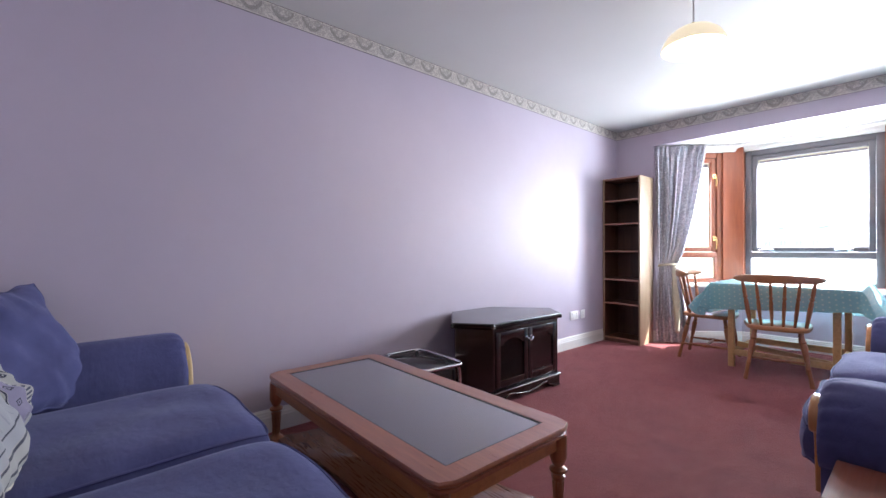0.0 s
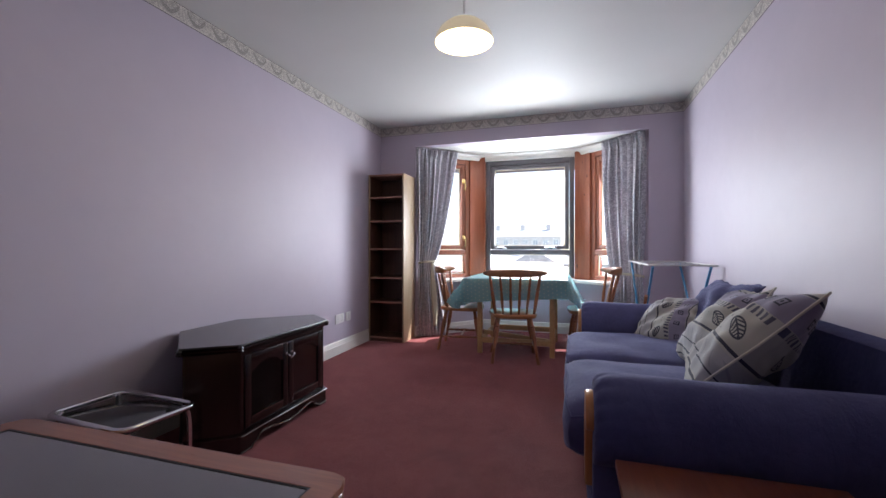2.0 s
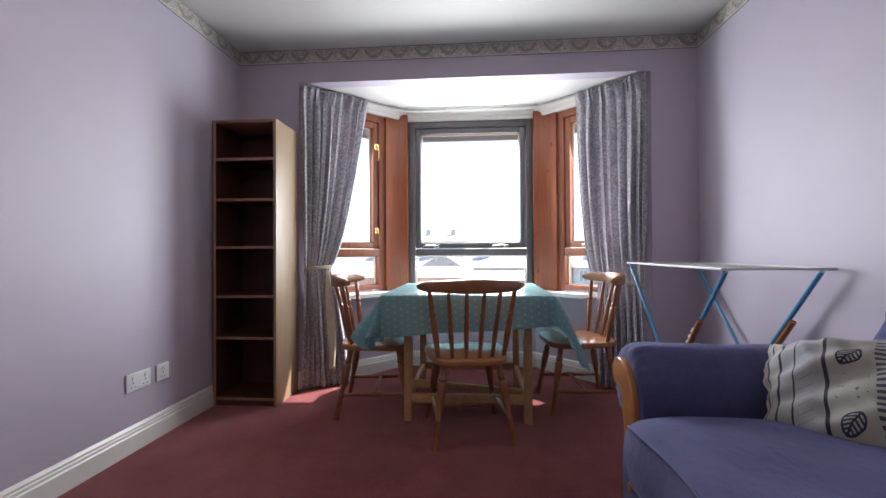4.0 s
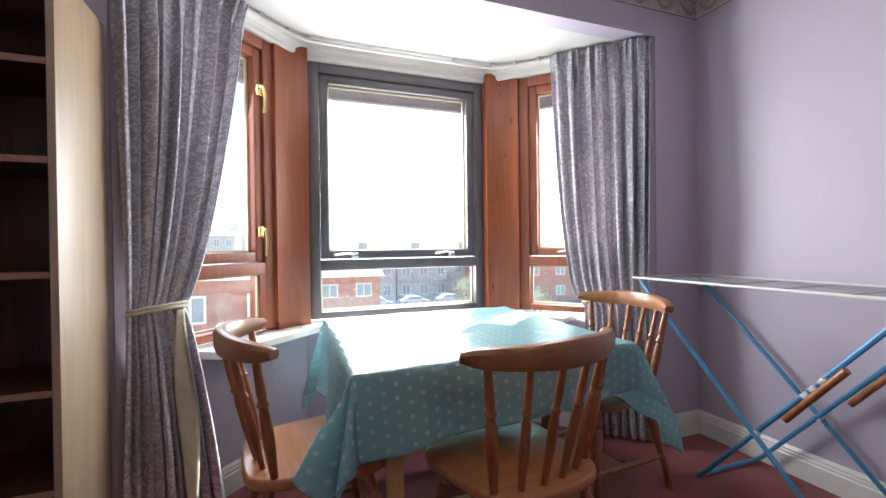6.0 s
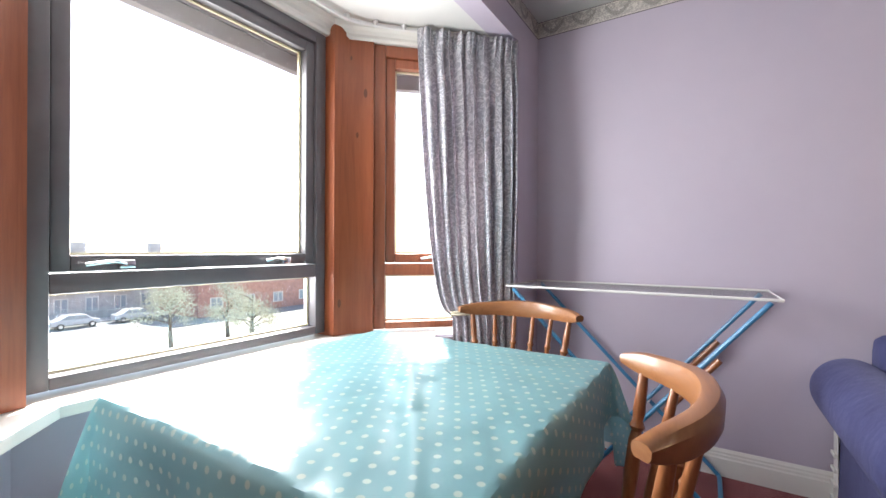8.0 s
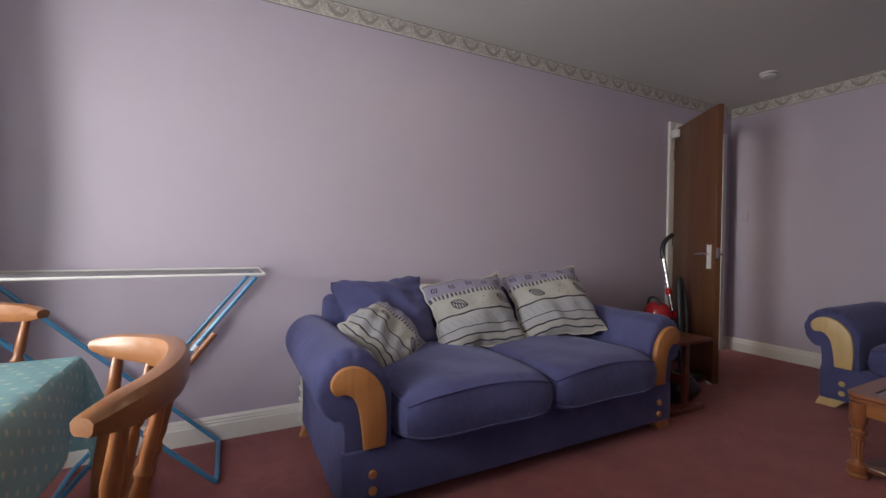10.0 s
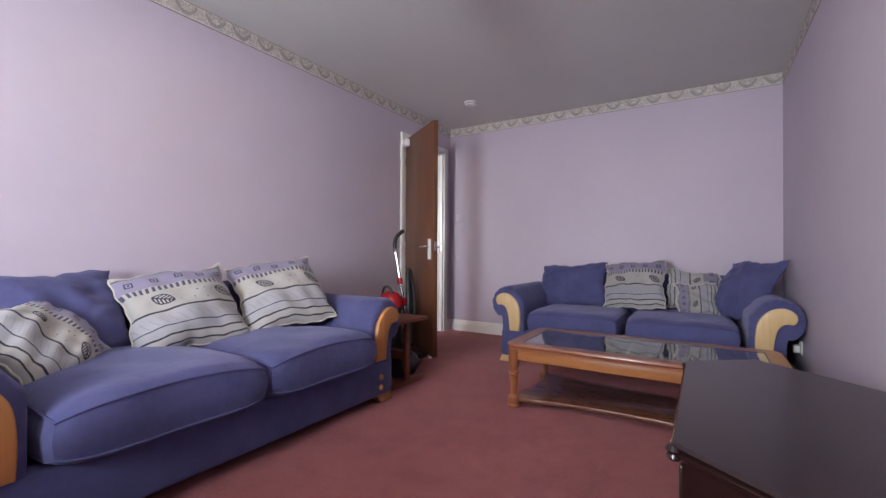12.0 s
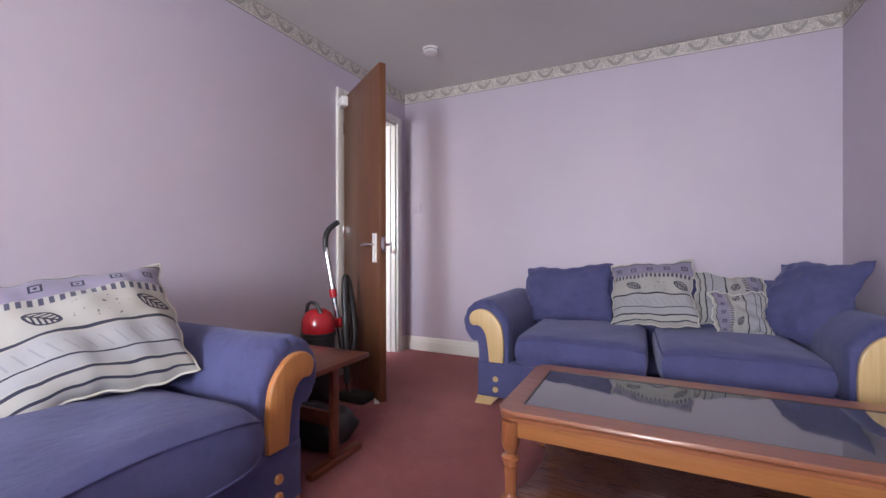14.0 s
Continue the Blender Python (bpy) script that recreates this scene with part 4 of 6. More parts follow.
def sofa(name, m, label, arm_wood, seed, seat_gap=0.004, crown=0.0):
    """A two-seat sofa with scroll arms: x along it from -1.025 to 1.025, the back at y = 0, the front at y = 0.93."""
    s = thing(name, m, label, "sofa", "blue sofas")
    HW = 1.025
    # base with a slightly bowed front
    b = B()
    box(b, (-0.80, 0.06, 0.055), (0.80, 0.885, 0.262), 0.018, 3)
    box(b, (-0.928, 0.78, 0.055), (0.928, 0.936, 0.262), 0.016, 3)
    part("base", b, FABRIC, s)
    # back, leaning a little
    b = B()
    o = [(0.02, 0.08), (0.17, 0.08), (0.205, 0.42), (0.168, 0.64), (0.145, 0.70), (0.10, 0.722), (0.05, 0.705), (0.025, 0.65)]
    prism(b, o, -0.83, 0.83, "x", 0.03, 4)
    part("backrest", b, FABRIC, s)
    # scroll arms
    for sg in (-1, 1):
        cx, cz, r = 0.893, 0.486, 0.126
        o = [(0.735, 0.06), (0.735, 0.43)]
        o += [(0.738, 0.50)] + arc(cx, cz, r + 0.004, 150, -52, 44)
        o += [(0.940, 0.386), (0.930, 0.355), (0.927, 0.32), (0.926, 0.27), (0.928, 0.16), (0.935, 0.06)]
        o = [(sg * x, z) for x, z in o]
        b = B()
        # lengthwise rings, so that the padded arm swells and closes softly at the front
        ys = [0.03, 0.05, 0.10, 0.25, 0.45, 0.62, 0.76, 0.85, 0.885, 0.908, 0.922, 0.930, 0.930]
        rings = []
        ccx, ccz = sg * 0.84, 0.33
        for i, y in enumerate(ys):
            k = {0: 0.94, 1: 0.985, 6: 1.01, 7: 1.012, 8: 1.005, 9: 0.985, 10: 0.955, 11: 0.91, 12: 0.84}.get(i, 1.0) + 0.004 * math.sin(9 * y + seed)
            pleat = {7: 0.003, 8: 0.007, 9: 0.011, 10: 0.013, 11: 0.012}.get(i, 0.0)
            ring = []
            for x, z in o:
                a = math.atan2(z - cz, abs(x) - cx)
                kk = k + pleat * math.sin(15 * a + 1.2 * math.sin(3 * a + seed)) * (1 if z > 0.38 else 0)
                ring.append(b.verts.new((ccx + (x - ccx) * kk, y - 0.4 * abs(kk - k), max(0.055, ccz + (z - ccz) * (kk if z > 0.2 else 1)))))
            rings.append(ring)
        n = len(o)
        for a, c in zip(rings, rings[1:]):
            for i in range(n):
                j = (i + 1) % n
                b.faces.new((a[i], a[j], c[j], c[i]))
        b.faces.new(rings[0])
        b.faces.new(rings[-1])
        b.normal_update()
        bmesh.ops.triangulate(b, faces=[f for f in b.faces if len(f.verts) > 4])
        arm = part("arm", b, FABRIC, s, "padded scroll arm")
        # timber front plate shaped like a comma
        w = [(0.768, 0.262), (0.764, 0.36), (0.775, 0.46), (0.805, 0.515), (0.85, 0.553), (0.90, 0.566), (0.940, 0.556), (0.966, 0.532), (0.973, 0.506), (0.966, 0.482), (0.95, 0.468), (0.922, 0.470), (0.895, 0.455), (0.874, 0.42), (0.862, 0.36), (0.856, 0.31), (0.852, 0.262)]
        w = [(sg * p.x, p.y) for p in smooth_path([(x, z, 0) for x, z in w], 3)]
        b = B()
        prism(b, w, 0.926, 0.952, "y", 0.006, 3)
        part("arm_front", b, arm_wood, arm, "shaped timber facing of the arm")
        for z in (0.165, 0.105):
            part("button", lathe(B(), [(0.0, 0.0), (0.014, 0.0), (0.017, 0.006), (0.014, 0.014), (0.0, 0.017)], 14, pose(sg * 0.815, 0.935, z, -90, 0, 0)), arm_wood, arm, "round timber stud")
        for y in (0.86, 0.10):
            o2 = [(0.80, 0.058), (0.93, 0.058), (0.955, 0.0), (0.855, 0.0)]
            b = B()
            prism(b, [(sg * x, z) for x, z in o2], y, y + 0.055, "y", 0.004)
            part("foot", b, arm_wood, s, "splayed timber foot")
    # seat cushions with piping
    for k, cx in enumerate((-0.354, 0.354)):
        b = B()
        top, low, loop = puff(b, 0.704 - seat_gap, 0.82, 0.192, 26, 9.0, -0.006 - 0.5 * crown, seed + k, 0.74, 0.008, crown)
        T = pose(cx, 0.605, 0.250, 1.0, 0, 0.6 * (1 - 2 * k))
        bmesh.ops.transform(b, matrix=T, verts=b.verts)
        c = part("seat_cushion", b, FABRIC, s)
        for fn in (top, low):
            b = B()
            tube(b, [T @ Vector(fn(u, v)) for u, v in loop], 0.0045, 6, True)
            part("piping", b, PIPING if fn is top else FABRIC, c, "corded seam")
    return s


def pillow(name, m, w, h, t, material, label, seed, group="", piping=None, group_uv=None):
    """A scatter cushion: x across, z up, thickness along y, its middle at the origin."""
    rnd = random.Random(seed)
    ph = [rnd.uniform(0, 6.28) for _ in range(6)]

    def side(sg):
        def at(u, v):
            x, z = 2 * u - 1, 2 * v - 1
            f = max(0.0, (1 - x * x)) ** 0.52 * max(0.0, (1 - z * z)) ** 0.52
            y = 1.22 * t / 2 * f + 0.009 * math.sin(4 * x + ph[0]) * math.sin(5 * z + ph[1]) * f
            y += 0.006 * math.sin(11 * x + 6 * z + ph[4]) * f + 0.006 * math.sin(19 * z - 7 * x + ph[5]) * f * abs(x) + 0.005 * math.sin(23 * x + 5 * z + ph[3]) * f * abs(z) ** 2
            y += 0.010 * (noise.noise(Vector((3.2 * x + seed, 3.2 * z, seed * 0.7)))) * f
            pinch = 1 - 0.075 * (1 - x * x) * abs(z) ** 2
            pinch2 = 1 - 0.075 * (1 - z * z) * abs(x) ** 2
            wv = (0.010 * math.sin(5 * x + ph[2]) + 0.004 * math.sin(17 * x + ph[3])) * abs(z) ** 4
            wh = (0.008 * math.sin(5 * z + ph[0]) + 0.004 * math.sin(15 * z + ph[1])) * abs(x) ** 4
            return (x * w / 2 * pinch2 + wh, sg * y + 0.012 * math.sin(4 * x + ph[5]) * math.sin(3 * z + ph[4]), z * h / 2 * pinch + wv)
        return at
    b = B()
    sheet(b, 36, 36, side(-1), lambda u, v: (u, v))
    sheet(b, 36, 36, side(1), lambda u, v: (1 - u, v))
    bmesh.ops.remove_doubles(b, verts=b.verts, dist=0.0006)
    ob = thing(name, m, label, "cushion", group)
    part("cover", b, material, ob)
    b = B()
    fn = side(1)
    n = 36
    loop = [(i / n, 0) for i in range(n)] + [(1, i / n) for i in range(n)] + [(1 - i / n, 1) for i in range(n)] + [(0, 1 - i / n) for i in range(n)]
    tube(b, [fn(u, v) for u, v in loop], 0.004, 6, True)
    part("seam", b, piping or material, ob)
    return ob


CREAM_CORD = plain("cream_cord", (0.55, 0.52, 0.46), 0.85)
# sofa A along the south wall
SA = pose(3.095, 0.0, 0) @ Matrix.Diagonal((0.97, 0.975, 1.0, 1.0))
sofa("sofa", SA, "blue velour two-seat sofa with golden timber arm fronts", ARM_WOOD, 5, 0.004, 0.022)
# sofa B along the west wall
SB = pose(0.035, 2.0, 0, 0, 0, -88.5)
sofa("sofa", SB, "blue velour two-seat sofa with pale timber arm fronts", PALE_ARM, 9, 0.05)

G = "scatter cushions"


def by_axes(p, u, v):
    """Pose of a cushion whose middle lies at p, with its width along u and its height along v."""
    x, v = Vector(u).normalized(), Vector(v)
    z = (v - x * v.dot(x)).normalized()
    m = Matrix((x, z.cross(x), z)).transposed().to_4x4()
    m.translation = p
    return m


pillow("cushion", by_axes((3.580, 0.225, 0.618), (-0.52, -0.06, 0.012), (0.0, -0.26, 0.345)), 0.54, 0.44, 0.14, FABRIC, "plain blue velour cushion against the sofa back", 1, G, PIPING)
pillow("cushion", by_axes((3.665, 0.430, 0.553), (-0.194, 0.152, -0.226), (-0.274, -0.206, 0.062)), 0.36, 0.40, 0.12, PRINT, "small leaf-print cushion tilted on the sofa arm", 2, G, CREAM_CORD)
pillow("cushion", by_axes((3.110, 0.325, 0.610), (-0.47, 0.05, 0.05), (0.03, -0.28, 0.345)), 0.51, 0.46, 0.16, PRINT, "large leaf-print cushion leaning on the sofa back", 3, G, CREAM_CORD)
pillow("cushion", by_axes((2.595, 0.393, 0.651), (-0.46, 0.147, 0.06), (-0.06, -0.343, 0.347)), 0.51, 0.50, 0.16, PRINT, "large leaf-print cushion beside the sofa arm", 4, G, CREAM_CORD)
pillow("cushion", by_axes((0.285, 1.490, 0.606), (0.03, 0.60, 0.05), (-0.17, -0.03, 0.36)), 0.60, 0.41, 0.15, FABRIC, "plain blue velour cushion with sharp corners", 5, G, PIPING)
pillow("cushion", by_axes((0.360, 2.020, 0.634), (0.03, 0.455, 0.035), (-0.225, -0.02, 0.38)), 0.48, 0.45, 0.13, PRINT, "leaf-print cushion in the middle of the sofa", 6, G, CREAM_CORD)
pillow("cushion", by_axes((0.245, 2.445, 0.600), (0.14, 0.0, -0.29), (-0.06, 0.36, 0.02)), 0.34, 0.38, 0.10, PRINT, "leaf-print cushion turned on its side", 7, G, CREAM_CORD)
pillow("cushion", by_axes((0.410, 2.470, 0.545), (0.09, 0.02, -0.24), (0.04, -0.27, 0.0)), 0.25, 0.28, 0.09, PRINT, "small leaf-print cushion on the sofa seat", 8, G, CREAM_CORD)
pillow("cushion", by_axes((0.405, 2.776, 0.633), (0.30, 0.30, 0.016), (-0.29, 0.076, 0.39)), 0.43, 0.50, 0.14, FABRIC, "plain blue velour cushion wedged against the arm", 10, G, PIPING)


# ---------------------------------------------------------------- coffee table
TABLE_SHELF = wood("dark_table_shelf", (0.125, 0.042, 0.020), (0.185, 0.068, 0.031), 0.28, "y", 0.8, gloss=0.5, bump=0.01)
def coffee_table(m):
    t = thing("coffee_table", m, "polished wood coffee table with a grey glass top and lower shelf", "coffee table")
    hx, hy, z = 0.313, 0.668, 0.370
    c = 0.055
    o = [(-hx + c, -hy), (hx - c, -hy), (hx - 0.012, -hy + 0.02), (hx, -hy + c), (hx, hy - c), (hx - 0.012, hy - 0.02), (hx - c, hy), (-hx + c, hy), (-hx + 0.012, hy - 0.02), (-hx, hy - c), (-hx, -hy + c), (-hx + 0.012, -hy + 0.02)]
    gx, gy = hx - 0.082, hy - 0.072
    # top frame, a ring round the glass
    b = B()
    inner = [(-gx, -gy), (gx, -gy), (gx, gy), (-gx, gy)]
    levels = [(1.0, z - 0.034), (1.0, z - 0.026), (0.985, z - 0.022), (1.012, z - 0.014), (1.012, z - 0.006), (1.0, z)]
    rings = [[b.verts.new((x * k if abs(x) > 0.2 else x, y * (1 + (k - 1) * 0.5), zz)) for x, y in o] for k, zz in levels]
    n = len(o)
    for r0, r1 in zip(rings, rings[1:]):
        for i in range(n):
            j = (i + 1) % n
            b.faces.new((r0[i], r0[j], r1[j], r1[i]))
    iv = [b.verts.new((x, y, z)) for x, y in inner]
    il = [b.verts.new((x, y, z - 0.012)) for x, y in inner]
    top = rings[-1]
    # four mitred sides
    groups = [(0, [11, 0, 1, 2]), (1, [2, 3, 4, 5]), (2, [5, 6, 7, 8]), (3, [8, 9, 10, 11])]
    for k, idx in groups:
        b.faces.new([top[i] for i in idx] + [iv[(k + 1) % 4], iv[k]])
        b.faces.new((iv[k], iv[(k + 1) % 4], il[(k + 1) % 4], il[k]))
    low = rings[0]
    for k, idx in groups:
        b.faces.new([low[i] for i in idx] + [il[(k + 1) % 4], il[k]])
    b.normal_update()
    bmesh.ops.triangulate(b, faces=[f for f in b.faces if len(f.verts) > 4])
    part("top_frame", b, TABLE_WOOD, t)
    part("glass", box(B(), (-gx + 0.002, -gy + 0.002, z - 0.009), (gx - 0.002, gy - 0.002, z - 0.003)), GREY_GLASS, t, "grey tinted glass", False)
    # dark rebate round the glass
    b = B()
    for lo, hi in (((-gx, -gy), (gx, -gy + 0.006)), ((-gx, gy - 0.006), (gx, gy)), ((-gx, -gy + 0.006), (-gx + 0.006, gy - 0.006)), ((gx - 0.006, -gy + 0.006), (gx, gy - 0.006))):
        box(b, (*lo, z - 0.0028), (*hi, z - 0.0012))
    part("glass_seal", b, BLACK, t, "dark strip round the glass", False)
    # apron
    b = B()
    ax, ay = hx - 0.030, hy - 0.040
    for lo, hi in (((-ax, -ay - 0.010), (ax, -ay + 0.010)), ((-ax, ay - 0.010), (ax, ay + 0.010)), ((-ax - 0.010, -ay), (-ax + 0.010, ay)), ((ax - 0.010, -ay), (ax + 0.010, ay))):
        box(b, (*lo, z - 0.095), (*hi, z - 0.0345), 0.003)
    part("apron", b, APRON_WOOD, t)
    # legs
    prof = [(0.0, 0.0), (0.034, 0.0), (0.038, 0.006), (0.038, 0.014), (0.030, 0.022), (0.034, 0.030), (0.034, 0.058), (0.022, 0.066), (0.016, 0.080), (0.016, 0.115), (0.020, 0.165), (0.026, 0.178), (0.016, 0.186), (0.030, 0.194), (0.031, 0.204), (0.016, 0.213), (0.023, 0.226), (0.031, 0.246), (0.031, z - 0.04), (0.0, z - 0.04)]
    for sx in (-1, 1):
        for sy in (-1, 1):
            leg = part("leg", lathe(B(), prof, 16, pose(sx * (ax - 0.002), sy * (ay - 0.002), 0)), TABLE_LEG, t)
            # reeding on the shaft
            b = B()
            for i in range(10):
                a = 2 * math.pi * i / 10
                tube(b, [(sx * (ax - 0.002) + math.cos(a) * r, sy * (ay - 0.002) + math.sin(a) * r, zz) for r, zz in ((0.0165, 0.08), (0.0165, 0.115), (0.0185, 0.14), (0.0205, 0.162))], 0.003, 5)
            part("reeding", b, TABLE_LEG, leg)
    # lower shelf with hollowed sides
    pts = []
    for (x0, y0), (x1, y1), dx, dy in (((-ax, -ay), (ax, -ay), 0, 0.04), ((ax, -ay), (ax, ay), -0.07, 0), ((ax, ay), (-ax, ay), 0, -0.04), ((-ax, ay), (-ax, -ay), 0.07, 0)):
        for i in range(12):
            k = i / 12
            bow = math.sin(math.pi * min(1, max(0, (k - 0.08) / 0.84))) ** 0.7
            pts.append((x0 + (x1 - x0) * k + dx * bow, y0 + (y1 - y0) * k + dy * bow))
    b = B()
    prism(b, pts, 0.034, 0.056, "z", 0.005, 3)
    part("shelf", b, TABLE_SHELF, t, "dark lower shelf with curved edges")
    return t


coffee_table(pose(1.613, 2.202, 0))


# ---------------------------------------------------------------- television cabinet
def tv_cabinet(m):
    """A corner unit: the front at y = 0 facing -y, x from -0.36 to 0.36 there, tapering to the back at y = 0.55."""
    t = thing("tv_cabinet", m, "dark mahogany corner television cabinet with glazed and panelled doors", "cabinet")
    H1 = 0.527
    plan = [(-0.365, 0.0), (0.365, 0.0), (0.52, 0.20), (0.205, 0.555), (-0.205, 0.555), (-0.52, 0.20)]

    def inset(k, f=0.0):
        return [(x * (1 - k / 0.4), 0.02 * 0 + f + y * (1 - k / 0.5)) for x, y in plan]
    b = B()
    levels = [(0.012, H1 - 0.040), (0.004, H1 - 0.032), (-0.004, H1 - 0.026), (-0.006, H1 - 0.018), (0.002, H1 - 0.013), (-0.004, H1 - 0.008), (0.0, H1)]
    n = len(plan)

    def ring(k, z):
        return [b.verts.new((x * (1 - k / 0.45), (y - 0.27) * (1 - k / 0.35) + 0.27, z)) for x, y in plan]
    rings = [ring(k, z) for k, z in levels]
    for r0, r1 in zip(rings, rings[1:]):
        for i in range(n):
            j = (i + 1) % n
            b.faces.new((r0[i], r0[j], r1[j], r1[i]))
    b.faces.new(rings[-1])
    b.faces.new(rings[0])
    part("top", b, MAHOGANY, t, "polished moulded top")
    # carved scrolls at the corners of the top
    for x, y in (plan[0], plan[1], plan[2], plan[5]):
        b = B()
        lathe(b, [(0.0, 0.0), (0.010, 0.0), (0.015, 0.006), (0.012, 0.013), (0.017, 0.020), (0.012, 0.029), (0.0, 0.031)], 12, pose(x * 0.995, (y - 0.27) * 0.995 + 0.27, H1 - 0.036))
        part("corner_scroll", b, MAHOGANY, t, "carved scroll at the corner")
    # small beading along the front edge of the top
    b = B()
    for i in range(60):
        x = -0.35 + 0.7 * i / 59
        bmesh.ops.create_icosphere(b, subdivisions=1, radius=0.0045, matrix=Matrix.Translation((x, -0.0045, H1 - 0.022)))
    part("beading", b, MAHOGANY, t)
    # carcass: sides, back, floor and front stiles round the two doors
    def wall(p, q, th, z0, z1):
        """Adds a panel to b between two corners of the plan."""
        d = (Vector((*q, 0)) - Vector((*p, 0))).normalized()
        nn = Vector((-d.y, d.x, 0)) * th
        prism(b, [p, q, (q[0] + nn.x, q[1] + nn.y), (p[0] + nn.x, p[1] + nn.y)], z0, z1)
    ip = [(x * 0.955, (y - 0.27) * 0.95 + 0.27) for x, y in plan]
    f = ip[0][1]
    X = ip[1][0]
    for i in range(1, 6):
        b = B()
        wall(ip[i], ip[(i + 1) % 6], 0.016, 0.09, H1 - 0.041)
        part("side_panel" if i != 3 else "back_panel", b, MAHOGANY, t, smooth=False)
    part("cabinet_floor", prism(B(), [(x * 0.94, (y - 0.27) * 0.92 + 0.272) for x, y in plan], 0.0925, 0.108), MAHOGANY, t, smooth=False)
    for x0 in (-X + 0.001, X - 0.022):
        part("stile", box(B(), (x0, f, 0.108), (x0 + 0.021, f + 0.016, H1 - 0.041)), MAHOGANY, t, smooth=False)
    part("top_stile", box(B(), (-X + 0.022, f, H1 - 0.060), (X - 0.022, f + 0.016, H1 - 0.041)), MAHOGANY, t, smooth=False)
    # plinth moulding and base with a shaped front
    b = B()
    prism(b, plan, 0.078, 0.091, "z", 0.004)
    part("plinth_moulding", b, MAHOGANY, t)
    b = B()
    low = [(-0.36, 0.0), (-0.285, 0.0), (-0.27, 0.018), (-0.245, 0.022), (-0.232, 0.040), (-0.20, 0.050), (-0.15, 0.046), (-0.08, 0.030), (0.0, 0.022), (0.08, 0.030), (0.15, 0.046), (0.20, 0.050), (0.232, 0.040), (0.245, 0.022), (0.27, 0.018), (0.285, 0.0), (0.36, 0.0)]
    prism(b, [(-0.36, 0.077)] + low + [(0.36, 0.077)], 0.004, 0.022, "y")
    for i in range(1, 6):
        pp, qq = plan[i], plan[(i + 1) % 6]
        wall((pp[0] * 0.985, (pp[1] - 0.27) * 0.97 + 0.27), (qq[0] * 0.985, (qq[1] - 0.27) * 0.97 + 0.27), 0.016, 0.0, 0.077)
    part("base", b, MAHOGANY, t, "shaped base with a wavy front", False)
    part("base_bead", tube(B(), [(x, 0.002, z + 0.006) for x, z in low], 0.0045, 6), POLISHED, t, "polished bead along the wavy base")
    part("plinth_bead", tube(B(), [(-0.362, -0.003, 0.086), (0.362, -0.003, 0.086)], 0.005, 6), POLISHED, t, "polished bead along the plinth")
    # two doors
    for sg, glazed in ((-1, True), (1, False)):
        x0, x1 = (-X + 0.024, -0.003) if sg < 0 else (0.003, X - 0.024)
        z0, z1 = 0.112, H1 - 0.063
        yy = f - 0.006
        b = B()
        st = 0.042
        for lo, hi in (((x0, z0), (x0 + st, z1)), ((x1 - st, z0), (x1, z1)), ((x0 + st, z0), (x1 - st, z0 + st)), ((x0 + st, z1 - st), (x1 - st, z1))):
            box(b, (lo[0], yy, lo[1]), (hi[0], yy + 0.018, hi[1]), 0.003)
        # arched head of the opening
        xl, xr, zt = x0 + st, x1 - st, z1 - st
        xm = (xl + xr) / 2
        for e in (xl, xr):
            g = 1 if e == xl else -1
            prism(b, [(e, zt), (e, zt - 0.046), (e + g * 0.022, zt - 0.044), (e + g * 0.040, zt - 0.028), (e + g * 0.066, zt - 0.016), (xm, zt - 0.006), (xm, zt)], yy + 0.001, yy + 0.015, "y")
        d = part("door", b, MAHOGANY, t, "glazed cabinet door" if glazed else "panelled cabinet door")
        part("glass" if glazed else "panel", box(B(), (x0 + st - 0.004, yy + 0.008, z0 + st - 0.004), (x1 - st + 0.004, yy + 0.012, z1 - st + 0.004)), CLEAR_DARK if glazed else MAHOGANY, d, "smoked glass" if glazed else "")
        hx = x1 - 0.02 if sg < 0 else x0 + 0.02
        b = B()
        tube(b, smooth_path([(hx, yy, 0.400), (hx, yy - 0.02, 0.396), (hx - sg * 0.012, yy - 0.022, 0.384), (hx - sg * 0.02, yy - 0.012, 0.372)], 4), 0.004, 8)
        lathe(b, [(0.0, 0.0), (0.010, 0.0), (0.008, 0.006), (0.0, 0.008)], 12, pose(hx, yy, 0.402, 90, 0, 0))
        part("handle", b, CHROME, d, "bright metal drop handle")
        b = B()
        box(b, (x0 + st, yy - 0.002, z0 + st - 0.004), (x1 - st, yy + 0.004, z0 + st + 0.002), 0.001)
        part("glazing_bead", b, POLISHED, d, "polished dark bead")
    part("inner_shelf", prism(B(), [(x * 0.94, (y - 0.27) * 0.90 + 0.275) for x, y in plan], 0.30, 0.312), MAHOGANY, t)
    return t


CLEAR_DARK = plain("smoked_cabinet_glass", (0.03, 0.028, 0.028), 0.05, bump=0.0, Transmission_Weight=0.85, IOR=1.3)
tv_cabinet(pose(2.895, 2.47, 0))
vr = thing("video_recorder", pose(2.76, 2.72, 0.109), "dark grey video recorder on the cabinet floor behind the glass", "video recorder")
part("case", box(B(), (-0.15, -0.11, 0.004), (0.15, 0.12, 0.078), 0.004), BLACK, vr)
part("front_panel", box(B(), (-0.148, -0.116, 0.008), (0.148, -0.1105, 0.074), 0.002), plain("grey_plastic", (0.16, 0.15, 0.15), 0.4), vr)
part("slot", box(B(), (-0.10, -0.1175, 0.046), (0.04, -0.116, 0.062)), BLACK, vr)


